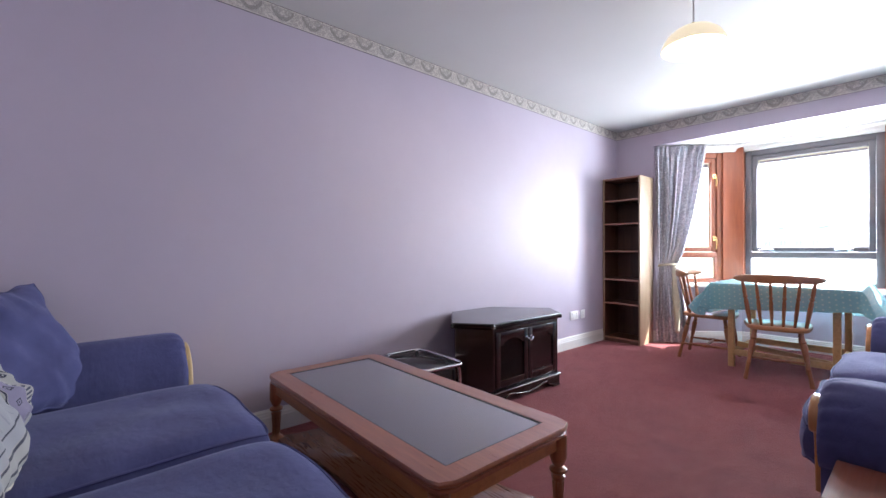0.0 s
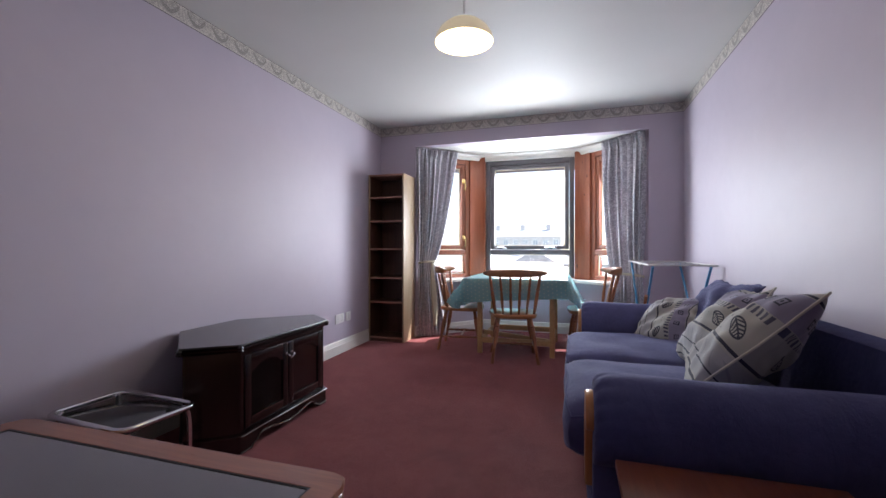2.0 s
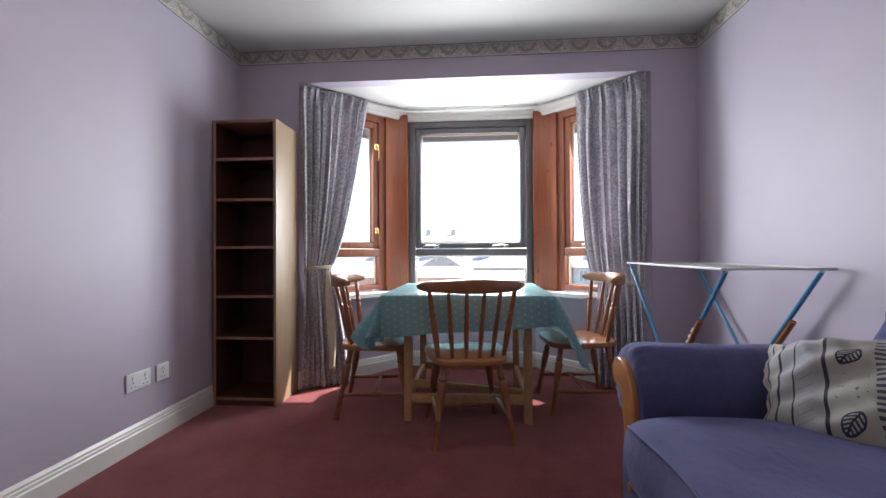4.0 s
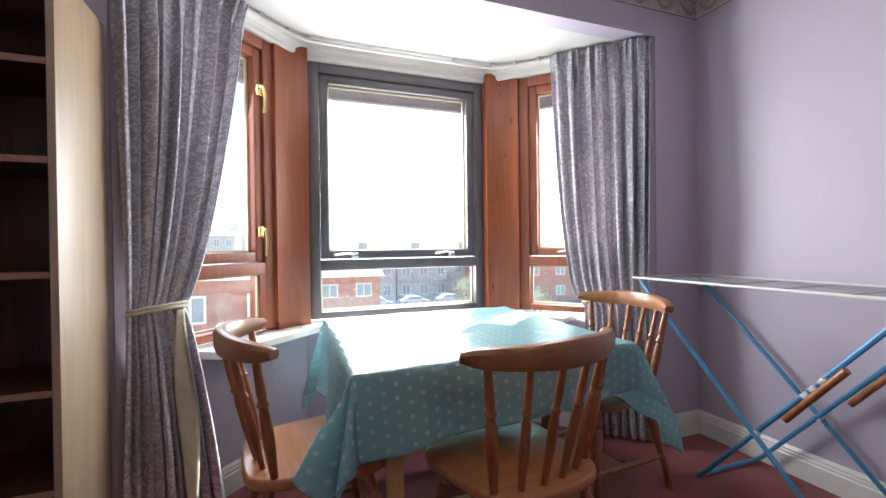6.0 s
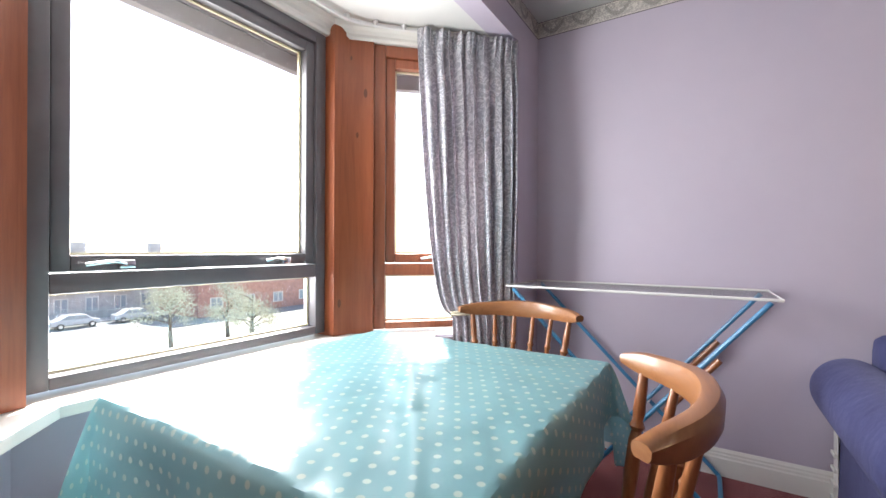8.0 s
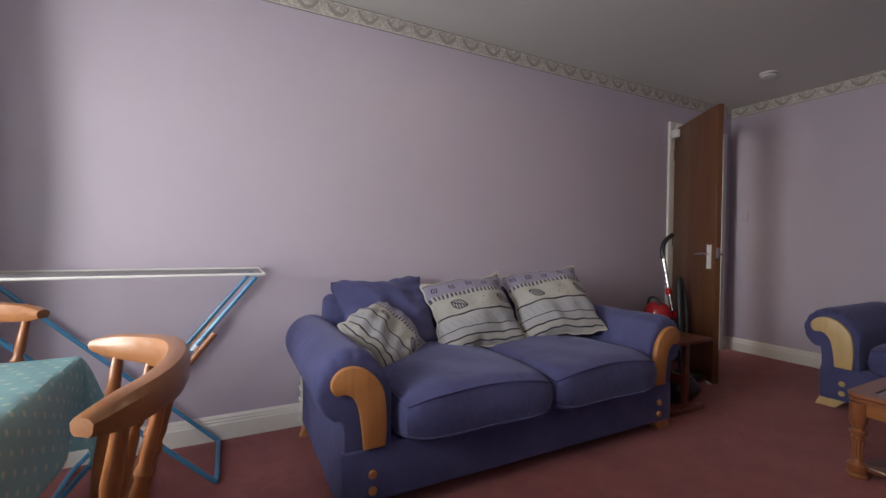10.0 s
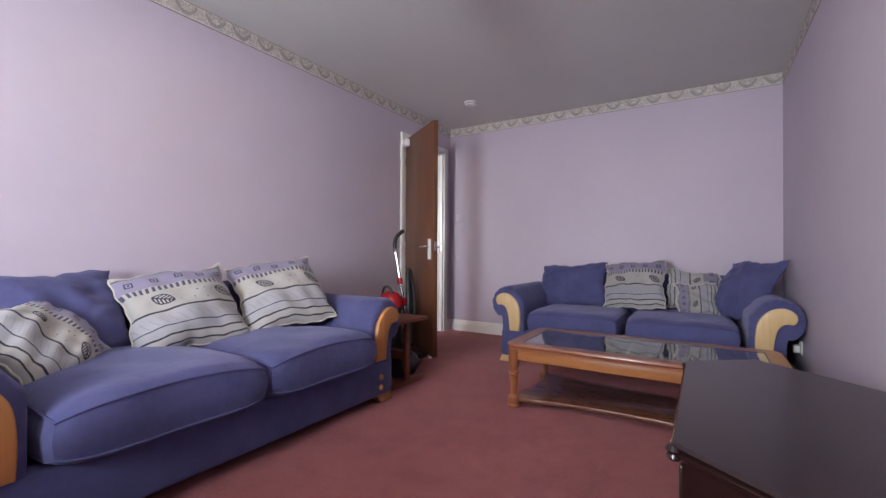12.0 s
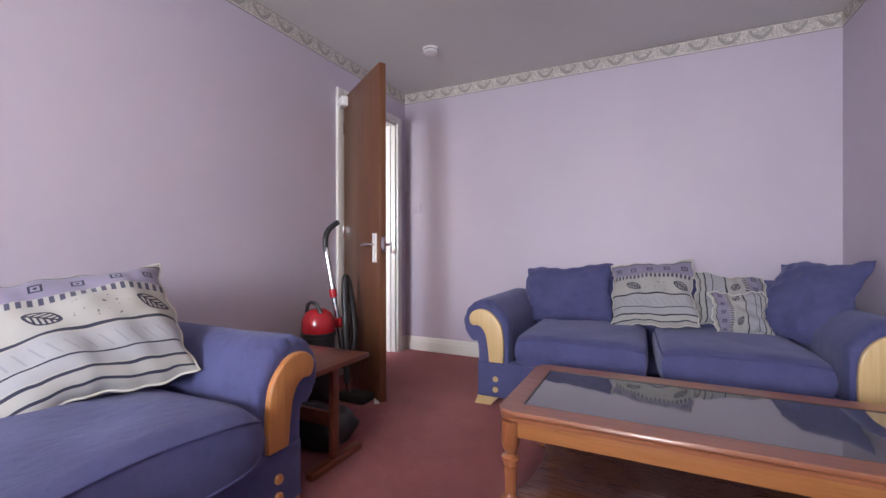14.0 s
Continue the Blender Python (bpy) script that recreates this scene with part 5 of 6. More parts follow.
# ---------------------------------------------------------------- chrome and glass stand beside the cabinet
def chrome_stand(m):
    t = thing("chrome_stand", m, "low chrome tube stand with a smoked glass top", "side table")
    hx, hy, z, r = 0.155, 0.235, 0.30, 0.05
    def loop(hx, hy, z):
        out = []
        for cx, cy, a in ((hx - r, hy - r, 0), (-hx + r, hy - r, 90), (-hx + r, -hy + r, 180), (hx - r, -hy + r, 270)):
            out += [(x, y, z) for x, y in arc(cx, cy, r, a, a + 90, 5)]
        return out
    part("top_rail", tube(B(), loop(hx, hy, z), 0.011, 10, True), CHROME, t)
    part("lower_rail", tube(B(), loop(hx - 0.02, hy - 0.02, 0.10), 0.008, 10, True), CHROME, t)
    for sx in (-1, 1):
        for sy in (-1, 1):
            p = [(sx * (hx - 0.05), sy * (hy - 0.02), z), (sx * (hx - 0.022), sy * (hy - 0.022), z - 0.05), (sx * (hx - 0.02), sy * (hy - 0.02), 0.10), (sx * (hx - 0.02), sy * (hy - 0.02), 0.004)]
            part("leg", tube(B(), smooth_path(p, 5), 0.010, 10), CHROME, t)
    part("glass_top", box(B(), (-hx + 0.008, -hy + 0.008, z - 0.018), (hx - 0.008, hy - 0.008, z - 0.012), 0.002), DARK_GLASS, t, "smoked glass top")
    part("shelf", box(B(), (-hx + 0.02, -hy + 0.02, 0.106), (hx - 0.02, hy - 0.02, 0.112), 0.002), DARK_GLASS, t, "smoked glass shelf")
    return t


chrome_stand(pose(2.215, 2.785, 0, 0, 0, -3))


# ---------------------------------------------------------------- bookcase
def bookcase(m):
    """x along the front, y into the wall; 0.40 wide, 0.31 deep, 1.76 high."""
    w, d, h, th = 0.405, 0.31, 1.76, 0.018
    t = thing("bookcase", m, "tall empty bookcase with beech sides and dark walnut shelves", "bookcase")
    for x in (0, w - th):
        s = part("side_panel", box(B(), (x, 0.0, 0.0), (x + th, d, h), 0.001), BEECH, t, "beech veneered side")
        xi = x + th if x == 0 else x
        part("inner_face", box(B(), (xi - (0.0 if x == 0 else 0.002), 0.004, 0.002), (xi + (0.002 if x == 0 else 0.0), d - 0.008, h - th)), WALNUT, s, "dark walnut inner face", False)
    part("top_panel", box(B(), (th, 0.001, h - th), (w - th, d, h - 0.0005), 0.001), SHELF_EDGE, t)
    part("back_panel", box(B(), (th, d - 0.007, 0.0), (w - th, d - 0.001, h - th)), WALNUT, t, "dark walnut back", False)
    part("plinth", box(B(), (th, 0.012, 0.0), (w - th, 0.028, 0.05)), WALNUT, t, smooth=False)
    for z in (0.035, 0.406, 0.661, 0.964, 1.257, 1.507):
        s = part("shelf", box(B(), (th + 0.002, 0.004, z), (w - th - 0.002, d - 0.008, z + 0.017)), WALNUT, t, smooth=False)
        part("shelf_edge", box(B(), (th + 0.002, 0.002, z), (w - th - 0.002, 0.004, z + 0.017)), SHELF_EDGE, s, "pale edging", False)
    return t


# front faces -x: local x runs to -y
bookcase(pose(4.937, 3.037, 0, 0, 0, -90))


# ---------------------------------------------------------------- dining table and cloth
TX, TY, TZ = 5.135, 1.468, 0.700
HX, HY = 0.445, 0.46


def dining_table(m):
    t = thing("dining_table", m, "bare pine gateleg dining table under a cloth", "dining table")
    part("tabletop", box(B(), (-HX, -HY, TZ - 0.024), (HX, HY, TZ), 0.006), BARE_PINE, t)
    for sx in (-1, 1):
        for sy in (-1, 1):
            part("leg", box(B(), (sx * 0.34 - 0.022, sy * 0.33 - 0.022, 0.0), (sx * 0.34 + 0.022, sy * 0.33 + 0.022, TZ - 0.025), 0.003), BARE_PINE, t)
    for sy in (-1, 1):
        part("apron", box(B(), (-0.318, sy * 0.33 - 0.010, TZ - 0.11), (0.318, sy * 0.33 + 0.010, TZ - 0.025), 0.002), BARE_PINE, t)
        part("stretcher", box(B(), (-0.318, sy * 0.33 - 0.012, 0.10), (0.318, sy * 0.33 + 0.012, 0.14), 0.002), BARE_PINE, t)
    for sx in (-1, 1):
        part("apron", box(B(), (sx * 0.34 - 0.010, -0.308, TZ - 0.11), (sx * 0.34 + 0.010, 0.308, TZ - 0.025), 0.002), BARE_PINE, t)
        part("stretcher", box(B(), (sx * 0.34 - 0.012, -0.308, 0.10), (sx * 0.34 + 0.012, 0.308, 0.15), 0.002), BARE_PINE, t)
    part("brace", box(B(), (-0.016, -0.34, -0.02), (0.016, 0.34, 0.02), 0.002, 2, pose(-0.20, -0.02, 0.14, 8, 0, 12)), BARE_PINE, t)
    return t


dining_table(pose(TX, TY, 0))


def cloth_point(px, py):
    """Where a point of the flat cloth comes to lie on the table."""
    qx, qy = max(-HX, min(HX, px)), max(-HY, min(HY, py))
    ox, oy = px - qx, py - qy
    d = math.hypot(ox, oy)
    z = TZ + 0.004
    if d < 1e-6:
        # creases on the top
        z += 0.0035 * max(0.0, math.sin(9 * px + 4 * py)) * max(0, math.sin(3 * py - 1)) + 0.003 * math.sin(13 * px * py + 2)
        q = noise.noise(Vector((px * 5.0, py * 5.0, 3.0)))
        z += 0.006 * abs(q) ** 0.6 + 0.0025 * noise.noise(Vector((px * 17, py * 17, 1.0)))
        z += 0.004 * math.exp(-((px * 0.8 + py * 0.6 + 0.05) / 0.018) ** 2) + 0.003 * math.exp(-((px * 0.5 - py * 0.85 - 0.1) / 0.015) ** 2)
        return (qx, qy, z)
    ux, uy = ox / d, oy / d
    # length along the hem, for the folds
    s = qx * (1 if abs(oy) > abs(ox) else 0) + qy * (1 if abs(ox) >= abs(oy) else 0)
    flare = 0.05 + (0.30 * uy * uy if uy < 0 else 0.0)
    fold = (0.012 * math.sin(11 * s + 3 * math.copysign(1, ox + oy)) + 0.007 * math.sin(23 * s + 1)) * min(1.0, d / 0.10) * d / 0.2
    if ox and oy:
        delta = math.atan2(abs(oy), abs(ox)) - math.pi / 4
        win = max(0.0, math.cos(2 * delta)) ** 0.7
        if ox < 0 < oy:
            # gathered over the seat of a chair: two ears with a tuck between
            flare += win * (0.42 - 0.34 * math.cos(6 * delta + 0.3)) * min(1.0, 0.4 + d / 0.25)
        else:
            flare += win * (0.18 + 0.05 * math.sin(7 * delta))
    out = 0.012 * (1 - math.exp(-d / 0.02)) + fold + min(0.85, flare) * d
    drop = max(0.0, d - 0.006) * math.sqrt(max(0.25, 1 - min(0.85, flare) ** 2))
    X, Y, Z = qx + ux * out, qy + uy * out, z - drop
    # the chairs' seats hold it up
    if Z < 0.430 and not (ox < 0 and oy < 0 and X < -0.24) and not (ox > 0 and oy > 0):
        over = 0.430 - Z
        Z = 0.430 - 0.05 * over
        X, Y = X + ux * over * 0.25, Y + uy * over * 0.25
    return (X, Y, Z)


half_x, half_y = 0.72, 0.785
cl = thing("tablecloth", pose(TX, TY, 0), "teal tablecloth with pale dots draped over the table", "tablecloth")
ca, sa = math.cos(radians(4)), math.sin(radians(4))


def cloth_at(u, v):
    x, y = (2 * u - 1) * half_x, (2 * v - 1) * half_y
    return cloth_point(ca * x - sa * y + 0.085, sa * x + ca * y - 0.03)


c = part("cloth", sheet(B(), 150, 150, cloth_at, lambda u, v: (u * 2 * half_x, v * 2 * half_y)), CLOTH, cl)
md = c.modifiers.new("thickness", "SOLIDIFY")
md.thickness, md.offset = 0.0015, 1.0


# ---------------------------------------------------------------- dining chairs
def dining_chair(m, label):
    """A spindle-back chair facing +x, the middle of its seat at the origin."""
    t = thing("dining_chair", m, label, "chair", "dining chairs")
    SZ = 0.415
    # seat: rounded shield, dished
    o = [(-0.205, 0.0), (-0.20, 0.10), (-0.175, 0.155), (-0.12, 0.185), (0.0, 0.205), (0.12, 0.215), (0.175, 0.195), (0.205, 0.13), (0.212, 0.0)]
    o = [(p.x, p.y) for p in smooth_path([(x, y, 0) for x, y in o], 3)]
    o = o + [(x, -y) for x, y in o[::-1] if y > 1e-6]
    b = B()
    prism(b, o, SZ - 0.034, SZ, "z", 0.010, 3)
    part("seat", b, PINE_SEAT, t, "dished pine seat")
    leg = [(0.0, 0.015), (0.05, 0.016), (0.30, 0.012), (0.33, 0.017), (0.36, 0.012), (0.55, 0.019), (0.74, 0.021), (0.78, 0.015), (0.81, 0.021), (0.84, 0.015), (1.0, 0.016)]
    leg = [(0.0, 0.0)] + [(f, r) for f, r in leg] + [(1.0, 0.0)]
    feet = {}
    for sx in (-1, 1):
        for sy in (-1, 1):
            foot = (sx * 0.205 - 0.005, sy * 0.195, 0.0)
            topp = (sx * 0.135, sy * 0.135, SZ - 0.03)
            feet[sx, sy] = (Vector(foot), Vector(topp))
            part("leg", turned(B(), foot, topp, leg), PINE, t)
    st = [(0.0, 0.0), (0.0, 0.009), (0.2, 0.010), (0.3, 0.013), (0.36, 0.010), (0.5, 0.016), (0.64, 0.010), (0.7, 0.013), (0.8, 0.010), (1.0, 0.009), (1.0, 0.0)]
    mid = []
    for sy in (-1, 1):
        a = feet[-1, sy][0].lerp(feet[-1, sy][1], 0.34)
        c = feet[1, sy][0].lerp(feet[1, sy][1], 0.34)
        mid.append(a.lerp(c, 0.5))
        part("stretcher", turned(B(), a, c, st), PINE, t)
    part("stretcher", turned(B(), mid[0], mid[1], st), PINE, t)
    # spindles fan out to a bowed crest
    n = 6
    sp = [(0.0, 0.0), (0.0, 0.009), (0.12, 0.010), (0.30, 0.013), (0.52, 0.012), (0.58, 0.009), (0.61, 0.014), (0.65, 0.009), (0.70, 0.011), (1.0, 0.008), (1.0, 0.0)]

    def crest(k):
        y = 0.250 * k
        return Vector((-0.252 + 0.115 * abs(k) ** 2.2, y, 0.766))
    for i in range(n):
        k = -0.86 + 1.72 * i / (n - 1)
        big = 1.25 if i in (0, n - 1) else 1.0
        base = (-0.165 + 0.055 * abs(k) ** 2, 0.165 * k / 0.86, SZ - 0.004)
        part("spindle", turned(B(), base, crest(k), [(f, r * big) for f, r in sp]), PINE, t)
    b = B()
    N = 24
    sec = [(-0.014, -0.028), (0.012, -0.028), (0.018, -0.016), (0.019, 0.012), (0.013, 0.025), (0.000, 0.029), (-0.014, 0.026), (-0.022, 0.014), (-0.020, -0.016)]
    rings = []
    for i in range(N + 1):
        k = -1.04 + 2.08 * i / N
        p = crest(k)
        nb = crest(k + 0.01) - crest(k - 0.01)
        nb.normalize()
        side = Vector((nb.y, -nb.x, 0))
        edge = 1 - 0.50 * (max(0, abs(k) - 0.80) / 0.24) ** 2
        lift = 0.004 * math.cos(k * 3.0)
        rings.append([b.verts.new(p + side * (q * 1.0) * (0.7 + 0.3 * edge) + Vector((0, 0, z * edge * (1.08 + 0.12 * math.cos(k * 3)) + 0.006 + lift * (1 if z > 0 else 0.3)))) for q, z in sec])
    for r0, r1 in zip(rings, rings[1:]):
        for i in range(len(sec)):
            j = (i + 1) % len(sec)
            b.faces.new((r0[i], r0[j], r1[j], r1[i]))
    b.faces.new(rings[0])
    b.faces.new(rings[-1])
    part("crest_rail", b, PINE_CREST, t, "bowed crest rail")
    return t


PINE_CREST = wood("varnished_pine_crest", (0.22, 0.083, 0.030), (0.345, 0.146, 0.056), 0.36, "y", 0.6, gloss=0.3, bump=0.02)
ch = dining_chair(pose(4.69, 1.468, 0, 0, 0, 11), "varnished pine spindle-back chair pushed against the table")
for mm, lab in ((pose(4.990, 2.018, 0, 0, 0, -84), "varnished pine spindle-back chair beside the bay's low wall"), (pose(5.11, 0.80, 0, 0, 0, 94), "sunlit pine spindle-back chair beside the drying rack")):
    k = copy_thing(ch, mm)
    k["label"] = lab


# ---------------------------------------------------------------- drying rack
# white wires seen against the light; that shade is in the grey
BACKLIT_WIRE = plain("backlit_white_wire", (0.24, 0.235, 0.24), 0.5, vary=0.05)
def drying_rack(m):
    t = thing("drying_rack", m, "folding clothes drying rack with blue legs and white wires", "drying rack")
    x0, x1, y0, y1, z = 4.215, 5.26, 0.015, 0.442, 0.862
    part("top_frame", tube(B(), [(x0, y0, z), (x0, y1, z), (x1, y1, z), (x1, y0, z)], 0.0058, 8, True), WHITE_WIRE, t)
    for i in range(1, 8):
        y = y0 + (y1 - y0) * i / 8
        part("wire", tube(B(), [(x0, y, z), (x1, y, z)], 0.0011, 6), BACKLIT_WIRE, t, "thin white wire coloured grey as backlit")
    for k in (0.2, 0.4, 0.6, 0.8):
        part("cross_bar", tube(B(), [(x0 + (x1 - x0) * k, y0, z - 0.004), (x0 + (x1 - x0) * k, y1, z - 0.004)], 0.0022, 6), BACKLIT_WIRE, t, "white cross wire coloured grey as backlit")
    for xa, xb, ya, yb in ((x1 - 0.03, 4.395, y0 + 0.012, y1 - 0.012), (x0 + 0.03, 4.935, y0 + 0.030, y1 - 0.030)):
        zb = 0.0135
        sgn = -1 if xb < xa else 1
        pts = [(xa, ya, z - 0.012), (xb - sgn * 0.03, ya, zb + 0.03), (xb, ya + 0.004, zb), (xb + sgn * 0.004, ya + 0.03, zb), (xb + sgn * 0.004, yb - 0.03, zb), (xb, yb - 0.004, zb), (xb - sgn * 0.03, yb, zb + 0.03), (xa, yb, z - 0.012)]
        part("leg_frame", tube(B(), pts, 0.0095, 8), BLUE_TUBE, t, "bent blue tube legs")
    part("hinge", tube(B(), [(4.685, y0 + 0.008, 0.306), (4.685, y0 + 0.035, 0.306)], 0.012, 8), WHITE_PLASTIC, t)
    part("hinge", tube(B(), [(4.685, y1 - 0.035, 0.306), (4.685, y1 - 0.008, 0.306)], 0.012, 8), WHITE_PLASTIC, t)
    # wooden grips on the legs
    for y in (0.045, 0.432):
        part("grip", tube(B(), [(4.578, y, 0.400), (4.40, y, 0.625)], 0.0125, 10), PINE, t, "turned wooden rod clipped to the leg")
        b = B()
        for f in (0.42, 0.55, 0.70):
            x, zz = 4.578 + (4.40 - 4.578) * f, 0.40 + 0.225 * f
            box(b, (-0.012, -0.006, -0.006), (0.012, 0.006, 0.010), 0.002, 2, pose(x + 0.014, y - 0.004, zz + 0.012, 0, 38 + 30 * f, 20 * f))
        part("clip", b, WHITE_PLASTIC, t, "white plastic clips")
    return t


drying_rack(pose(0, 0, 0))


# ---------------------------------------------------------------- heater behind the sofa
ht = thing("wall_radiator", pose(3.60, Y0 + 0.022, 0), "white panel radiator on the wall behind the sofa", "radiator")
part("panel", box(B(), (-0.40, 0.008, 0.09), (0.40, 0.055, 0.575), 0.010, 3), WHITE, ht)
b = B()
for i in range(18):
    x = -0.37 + 0.74 * i / 17
    box(b, (x - 0.008, 0.055, 0.12), (x + 0.008, 0.061, 0.545), 0.003)
part("flute", b, WHITE, ht)
for i in range(4):
    part("end_grille", box(B(), (0.402, 0.004, 0.03 + i * 0.06), (0.412, 0.060, 0.045 + i * 0.06), 0.002), WHITE, ht)
part("end_cap", box(B(), (0.398, 0.0, 0.02), (0.402, 0.066, 0.585), 0.002), WHITE, ht)
part("valve", lathe(B(), [(0.0, 0.0), (0.014, 0.0), (0.014, 0.03), (0.018, 0.034), (0.018, 0.075), (0.012, 0.082), (0.0, 0.082)], 14, pose(0.39, 0.03, 0.50)), WHITE_PLASTIC, ht)
part("pipe", tube(B(), [(0.385, 0.03, 0.0), (0.385, 0.03, 0.10)], 0.008, 8), WHITE, ht)


# ---------------------------------------------------------------- side table and vacuum cleaner by the door
st = thing("side_table", pose(1.90, 0.62, 0), "red-brown wooden side table with pedestal feet", "side table")
part("tabletop", box(B(), (-0.17, -0.24, 0.425), (0.17, 0.24, 0.447), 0.004), DARK_WOOD, st)
for y in (-0.17, 0.18):
    part("leg", box(B(), (-0.02, y - 0.012, 0.03), (0.02, y + 0.012, 0.4245), 0.003), DARK_WOOD, st)
    part("foot", box(B(), (-0.17, y - 0.02, 0.0), (0.15, y + 0.02, 0.030), 0.006), DARK_WOOD, st)
part("stretcher", box(B(), (-0.010, -0.158, 0.16), (0.010, 0.168, 0.22), 0.003), DARK_WOOD, st)

vc = thing("vacuum_cleaner", pose(1.40, 0.25, 0), "red and black cylinder vacuum cleaner with an upright tube", "vacuum cleaner")
part("body", lathe(B(), [(0.0, 0.04), (0.082, 0.04), (0.094, 0.06), (0.094, 0.40), (0.09, 0.42), (0.0, 0.42)], 28), BLACK, vc, "black drum")
part("hood", lathe(B(), [(0.0, 0.421), (0.097, 0.421), (0.099, 0.46), (0.094, 0.505), (0.074, 0.545), (0.04, 0.565), (0.0, 0.57)], 28), RED_PLASTIC, vc, "glossy red hood")
part("rim", lathe(B(), [(0.095, 0.405), (0.103, 0.408), (0.103, 0.428), (0.096, 0.432)], 28), BLACK, vc)
part("carry_handle", tube(B(), smooth_path([(0.045, -0.05, 0.54), (0.05, -0.025, 0.60), (0.045, 0.025, 0.60), (0.04, 0.055, 0.545)], 5), 0.011, 8), BLACK, vc)
for x, y in ((-0.055, -0.055), (0.055, -0.055), (-0.055, 0.055), (0.055, 0.055)):
    part("wheel", lathe(B(), [(0.0, -0.012), (0.03, -0.012), (0.034, 0.0), (0.03, 0.012), (0.0, 0.012)], 14, pose(x, y, 0.034, 90, 0, 0)), BLACK, vc)
WX = -0.115
part("wand", tube(B(), [(WX - 0.025, 0.12, 0.03), (WX, -0.045, 0.93)], 0.016, 12), CHROME, vc, "chrome tube")
part("collar", tube(B(), [(WX - 0.008, 0.01, 0.62), (WX - 0.006, 0.002, 0.67)], 0.023, 12), RED_PLASTIC, vc, "red collar")
part("grip", tube(B(), smooth_path([(WX, -0.044, 0.90), (WX - 0.003, -0.05, 0.98), (WX - 0.03, -0.046, 1.04), (WX - 0.09, -0.025, 1.09)], 5), 0.018, 10), BLACK, vc, "curved black grip")
part("hose", tube(B(), smooth_path([(WX + 0.02, 0.135, 0.12), (WX - 0.01, 0.10, 0.45), (WX - 0.05, 0.06, 0.68), (WX - 0.075, 0.05, 0.74), (WX - 0.10, 0.06, 0.66), (WX - 0.095, 0.10, 0.42), (WX - 0.04, 0.11, 0.25), (WX + 0.03, 0.09, 0.22)], 8), 0.021, 10), BLACK, vc, "ribbed black hose")
part("bracket", box(B(), (WX - 0.03, 0.02, 0.44), (WX + 0.02, 0.075, 0.50), 0.01), RED_PLASTIC, vc)
part("floor_head", box(B(), (-0.06, -0.10, 0.0), (0.06, 0.10, 0.05), 0.015, 3, pose(WX - 0.03, 0.16, 0.001)), BLACK, vc)
vb = thing("vacuum_bag", pose(1.80, 0.62, 0), "black cloth bag under the side table", "bag")
bb = B()
puff(bb, 0.20, 0.30, 0.20, 14, 3.0, 0.02, 4, 0.3, 0.02)
part("bag", bb, BLACK, vb)


# ---------------------------------------------------------------- outdoors
# ground, brick and stone are lightened to carry the glare outdoors
GRASS = plain("glare_pale_ground", (0.40, 0.40, 0.34), 0.95, vary=0.3, scale=0.6)
ROAD = plain("asphalt", (0.24, 0.24, 0.24), 0.9, vary=0.15, scale=0.8)
RED_BRICK = plain("glare_pale_red_brick", (0.47, 0.25, 0.20), 0.9, vary=0.2, scale=2.0)
STONE = plain("glare_pale_grey_stone", (0.52, 0.49, 0.47), 0.9, vary=0.15, scale=1.5)
SLATE = plain("slate_roof", (0.36, 0.36, 0.38), 0.8, vary=0.15, scale=2.0)
TILE = plain("pale_roof_tile", (0.48, 0.44, 0.41), 0.85, vary=0.15, scale=2.0)
# pale base colour stands in for sky reflected in the panes
FAR_GLASS = plain("sky_pale_far_glass", (0.34, 0.37, 0.40), 0.1, bump=0.0)
LEAF = plain("leaves", (0.50, 0.51, 0.40), 0.8, vary=0.35, scale=3.0)
BARK = plain("bark", (0.12, 0.09, 0.065), 0.9, vary=0.25, scale=12)
CAR_PAINT = plain("pale_car_paint", (0.55, 0.56, 0.58), 0.25, vary=0.02, Coat_Weight=0.6)
GZ = -7.4

b = B()
bmesh.ops.create_grid(b, x_segments=1, y_segments=1, size=900)
for v in b.verts:
    v.co.z = GZ
setting("ground", b, GRASS, "grass and open ground around the houses", "ground")
setting("road", box(B(), (52, -90, GZ), (62, 90, GZ + 0.03)), ROAD, "asphalt street in front of the terrace", "road")
setting("pavement", box(B(), (62, -90, GZ), (65, 90, GZ + 0.14)), STONE, "pale pavement along the street", "pavement")
# the house's own outer wall below and beside the window
b = B()
box(b, (5.375, -0.30, GZ), (5.40, 0.04, 2.3))
box(b, (5.375, 2.88, GZ), (5.40, 3.4, 2.3))
ring = [(5.375, 0.085), (5.91, 0.61), (6.17, 0.835), (6.17, 2.095), (5.91, 2.32), (5.375, 2.825)]
far = [(5.40, 0.03), (5.95, 0.56), (6.23, 0.80), (6.23, 2.13), (5.95, 2.37), (5.40, 2.88)]
for i in range(5):
    prism(b, [ring[i], far[i], far[i + 1], ring[i + 1]], GZ, 0.59)
setting("wall_outside", b, RED_BRICK, "red brick outer wall of the flats", "wall")


